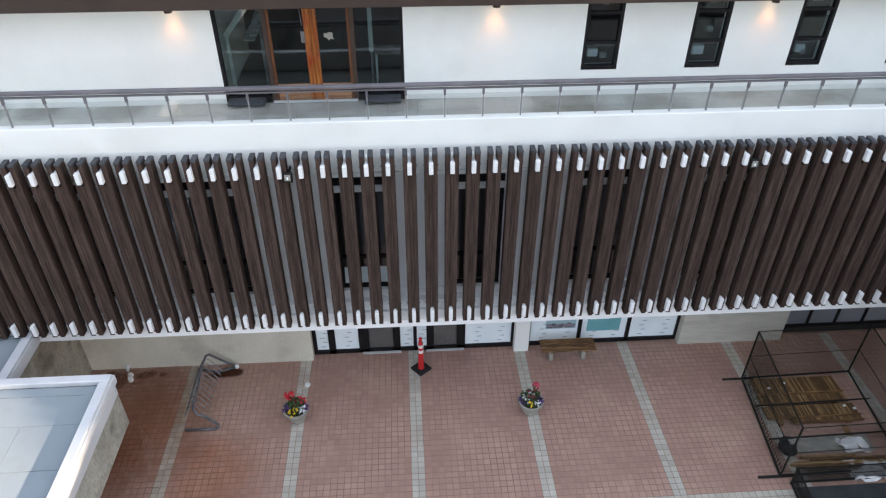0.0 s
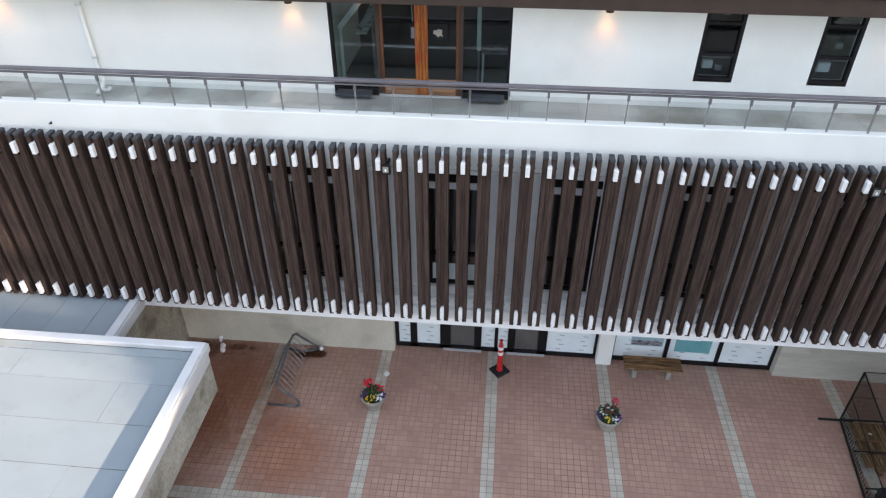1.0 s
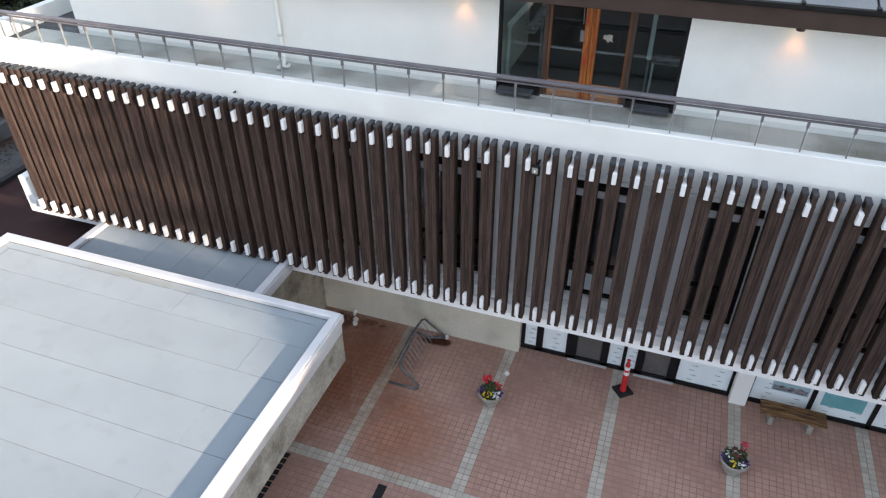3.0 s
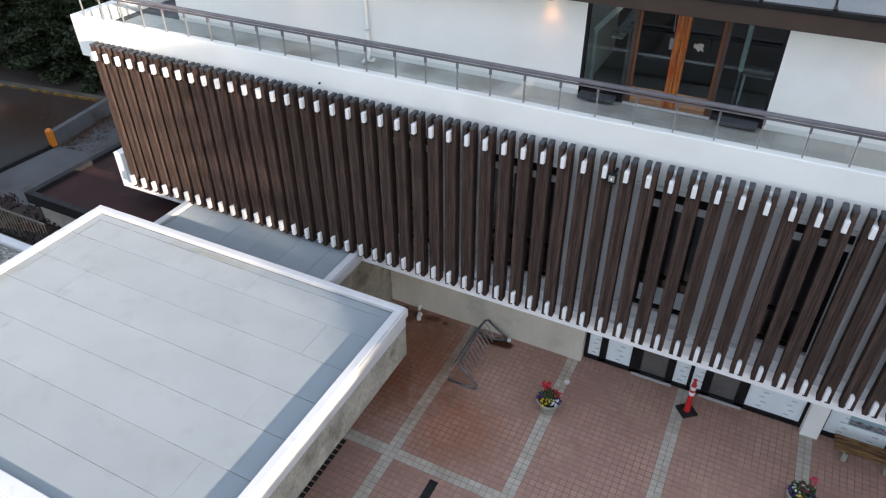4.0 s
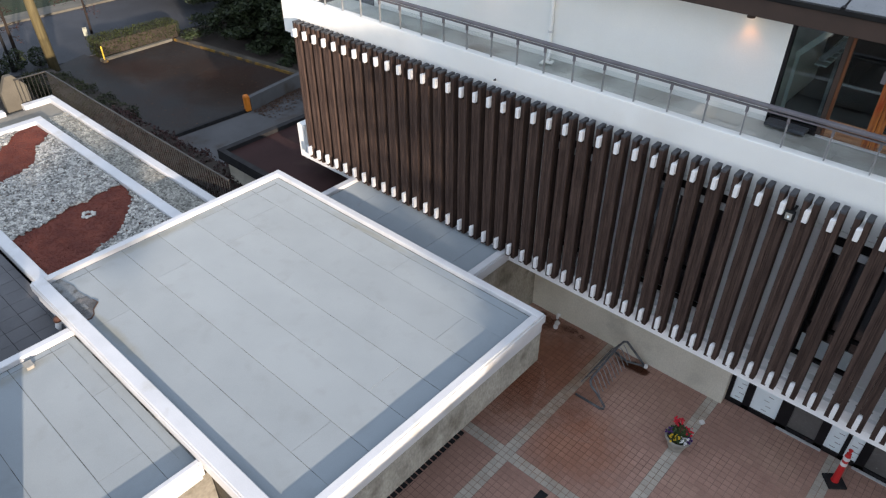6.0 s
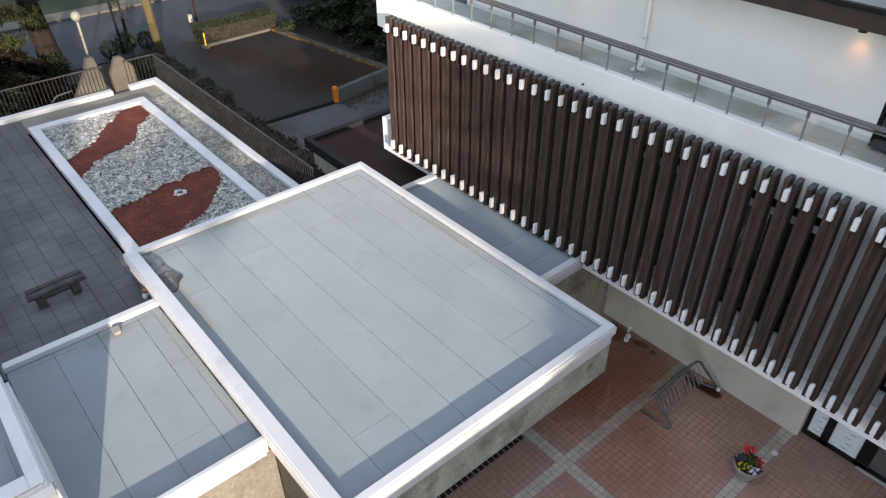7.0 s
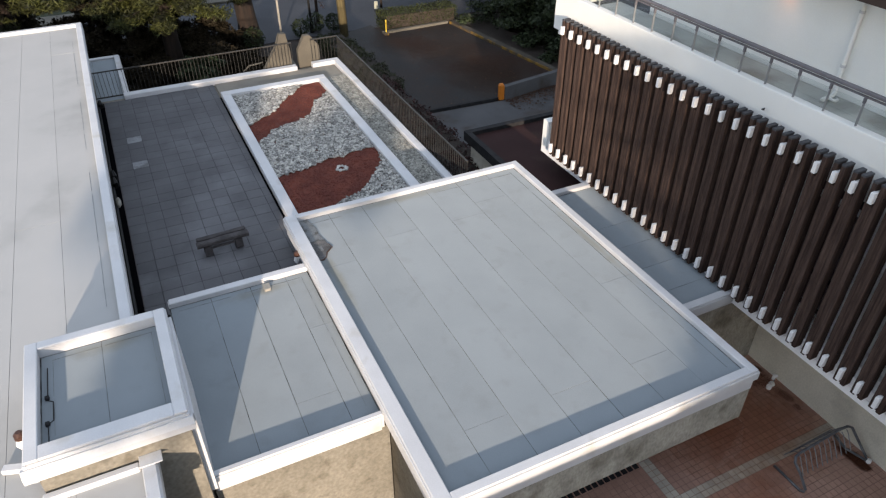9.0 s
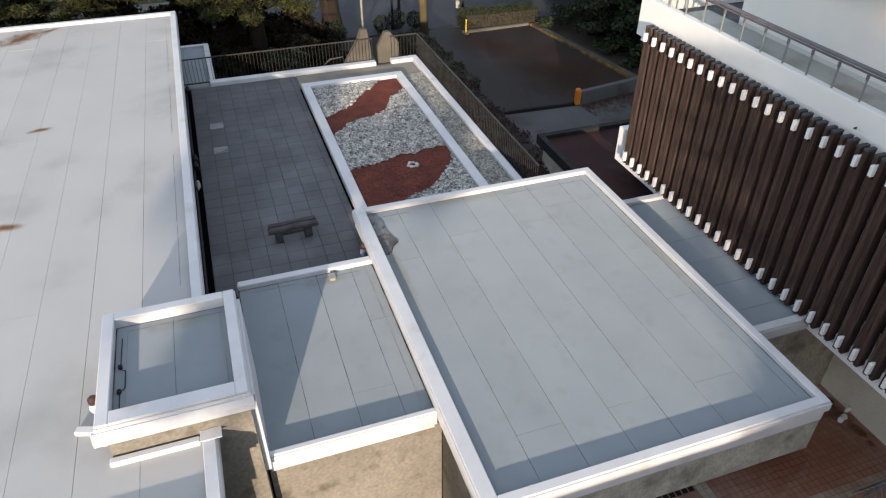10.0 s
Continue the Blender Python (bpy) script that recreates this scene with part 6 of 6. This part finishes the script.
for k, (x, y) in enumerate(((8.95, 11.28), (9.4, 11.42), (10.55, 10.62), (10.75, 10.52))):
    scrap = thing("paper_scrap", pose(x, y, 0.155), "small white scrap on the stacked timber", "litter", "scraps on the timber")
    part("scrap", boxes((-0.035, 0.04, -0.025, 0.03, 0, 0.02 + 0.01 * (k % 2)), bevel=0.008), WHITE, scrap)
for px, py, s in ((10.22, 9.56, 0.34), (10.2, 8.86, 0.46)):
    sh = thing("plastic_sheet", pose(px, py, 0), "crumpled white plastic sheet beside the timber", "plastic sheet")
    bm = bmesh.new()
    bmesh.ops.create_grid(bm, x_segments=14, y_segments=10, size=s)
    for v in bm.verts:
        v.co.y *= 0.6
        v.co.z = 0.08 + 0.22 * max(noise.noise(Vector((v.co.x * 5 + px, v.co.y * 5, 0))) + 0.2, 0) - 0.08 * (v.co.length / s)
        v.co.x += 0.06 * noise.noise(v.co * 9)
    part("sheet", bm, WHITE, sh)
board_ = thing("grey_board", pose(9.75, 9.66, 0, 0, 0, -1), "flat grey board on the tiles inside the cage", "board")
part("sheet", boxes((-0.92, 0.95, -0.24, 0.22, 0.0, 0.022), bevel=0.004), POT, board_)
part("cross_piece", boxes((0.5, 0.62, -0.2, 0.5, 0.022, 0.05), bevel=0.004), BENCHW, board_, "brown timber lath")
bgd = thing("rubbish_bag", pose(8.6, 9.5, 0), "dark rubbish bag inside the cage", "bag")
bm = bmesh.new()
bmesh.ops.create_icosphere(bm, subdivisions=3, radius=0.24)
for v in bm.verts:
    v.co *= 0.85 + 0.35 * noise.noise(v.co * 6)
    v.co.z = max(v.co.z + 0.2, 0)
part("bag", bm, RUBBER, bgd)
part("mark", boxes((-0.08, 0.1, -0.12, 0.02, 0.425, 0.43)), POT, bgd, "pale worn mark on the bag")

# ---- unseen blocks and trees added to keep sun and sky off parts of the place ----
solid("neighbour_building", boxes((40.0, 52.0, -8.75, 5.0, -0.3, 22.0)), STUCCO, "unseen plain white block added to keep sun off the plaza", "building", "structure")
solid("neighbour_wing", boxes((13.0, 20.0, 2.6, 11.0, -0.3, 9.0)), CONCRETE, "unseen plain concrete block added to shade the plaza", "building", "structure")
solid("wing_canopy", boxes((10.5, 12.99, 3.5, 10.85, 4.0, 4.25)), CONCRETE, "unseen concrete slab added to darken the ground by the cage", "canopy", "structure")
solid("neighbour_annex", boxes((13.0, 20.0, -5.4, 2.59, -0.3, 7.38)), CONCRETE, "unseen low concrete block added to shade the roof's east face", "building", "structure")
# out of view, added only for their dappled shade
tree(10.5, 2.2, 7.9, 0.16, 1.0, LEAF, "unseen small leafy tree added for dappled shade", seed=33, low=0.72, clumps=12, per=40, size=0.12, droop=0.2)
tree(29.0, -4.9, 17.5, 0.2, 1.7, LEAF, "unseen tall loose-crowned tree added for dappled shade on the fins", seed=35, low=0.62, clumps=22, per=54, size=0.2, droop=0.15)


def layered_tree(x, y, top, layers, label, seed):
    """A tall slim trunk that carries flat layers of leaves: (across, height, half width, half thickness, leaves)."""
    rng = random.Random(seed)
    root = thing("tree", pose(x, y, GZ), label, "tree")
    part("trunk", tube(bmesh.new(), [(0, 0, 0), (0.1, 0.1, top * 0.5), (0, 0, top)], [0.14, 0.1, 0.03], 8), BARK, root, smooth=True)
    limbs, bm = bmesh.new(), bmesh.new()
    for dy, z, w, h, n in layers:
        tube(limbs, [(0, 0, z - 0.9), (0, dy * 0.6, z - 0.2), (0, dy, z)], [0.06, 0.04, 0.015], 5)
        for k in range(7):
            q = Vector((rng.uniform(-0.7, 0.7), dy + w * (k - 3) / 3.6, z + rng.uniform(-0.3, 0.3) * h))
            leaves(bm, q, (0.8, w * 0.3, h), n // 7, 0.17, rng, 0.1, 0.1)
    part("limb", limbs, BARK, root)
    part("crown", bm, LEAF, root)
    return root


# added out of view; its layers are shaped to shade the terrace
layered_tree(21.5, -12.4, 13.2, ((1.3, 11.88, 2.3, 0.46, 6500), (-2.5, 12.75, 1.25, 0.55, 4200)), "unseen slim tree with flat leafy layers added to shade the terrace", 34)
for sx, sy, ln, w, turn in ((-28.3, -6.5, 1.7, 0.75, -50), (-28.9, -5.6, 0.7, 0.2, -60), (-27.9, -7.6, 1.0, 0.5, -60), (-19.95, -4.95, 0.5, 0.2, 95), (-14.95, -5.1, 0.6, 0.25, 80)):
    bm = bmesh.new()
    bm.faces.new([bm.verts.new((ln * math.cos(k * math.tau / 32), w * math.sin(k * math.tau / 32), 0)) for k in range(32)])
    part("rust_stain", bm, RUST, bpy.data.objects["roof_large"], "brown rusty wash").matrix_basis = pose(sx, sy, 0.008, 0, 0, turn)
for sx, sy, ln, w, owner in ((-14.42, 5.6, 0.22, 2.6, "roof_middle"), (-12.0, 3.12, 2.2, 0.2, "roof_middle"), (-10.6, 9.1, 2.4, 0.16, "roof_middle"), (-12.55, 1.5, 0.2, 1.2, "roof_lower"), (-9.9, -1.4, 0.25, 0.9, "roof_penthouse")):
    bm = bmesh.new()
    bm.faces.new([bm.verts.new((ln * math.cos(k * math.tau / 32), w * math.sin(k * math.tau / 32), 0)) for k in range(32)])
    part("grime", bm, GRIME, bpy.data.objects[owner], "beige grime along the parapet").location = (sx, sy, 0.008)

lot = bpy.data.objects["parking_lot"]
LOTRUST = damp("rusty film on asphalt", (0.94, 0.83, 0.765), (0.6, 1.75))
for sx, sy, ln, w, turn in ((-31.5, 16.2, 5.2, 2.6, -8), (-28.0, 16.6, 3.0, 2.6, 0), (-34.0, 14.2, 2.6, 1.6, 20)):
    bm = bmesh.new()
    bm.faces.new([bm.verts.new((ln * math.cos(k * math.tau / 32), w * math.sin(k * math.tau / 32), 0)) for k in range(32)])
    part("rust_stain", bm, LOTRUST, lot, "rusty brown wash on the asphalt").matrix_basis = pose(sx, sy, 0.006 + 0.003 * (turn != -8) + 0.003 * (turn == 20), 0, 0, turn)
# litter of leaves against the low wall and on the lot
rl_ = random.Random(91)
bm = bmesh.new()
for k in range(900):
    f = rl_.random()
    if k < 620:
        x, y = -25.35 + rl_.uniform(-0.1, 1.6) * rl_.random() - 0.6 * f, 15.4 + 3.8 * f
    else:
        x, y = rl_.uniform(-36, -26), rl_.uniform(11.8, 17.6)
    s_, a_ = rl_.uniform(0.03, 0.07), rl_.uniform(0, 6.28)
    z_ = rl_.uniform(0.012, 0.03)
    bm.faces.new([bm.verts.new((x + s_ * math.cos(a_ + q), y + s_ * (0.6 if i_ % 2 else 1) * math.sin(a_ + q), z_ + 0.01 * i_ % 0.02)) for i_, q in enumerate((0, 1.57, 3.14, 4.71))])
tagged(new("leaf_litter", finish("leaf_litter", bm, LITTER)), "dead brown leaves blown against the low wall", "leaves", "", "stuff")
cond = thing("roof_cable", pose(0, 0, 5.1), "loose black cable along the raised roof's parapet", "cable")
part("cable", tube(bmesh.new(), [(-9.75, -2.37, 0.02), (-9.0, -2.375, 0.02), (-8.95, -2.3, 0.02), (-8.55, -2.3, 0.02), (-8.5, -2.375, 0.02), (-8.15, -2.37, 0.02)], 0.008, 6), BLACK, cond)
for x in (-9.05, -8.5):
    part("junction", boxes((x - 0.035, x + 0.035, -2.41, -2.35, 0.0, 0.06), bevel=0.008), RUBBER, cond)
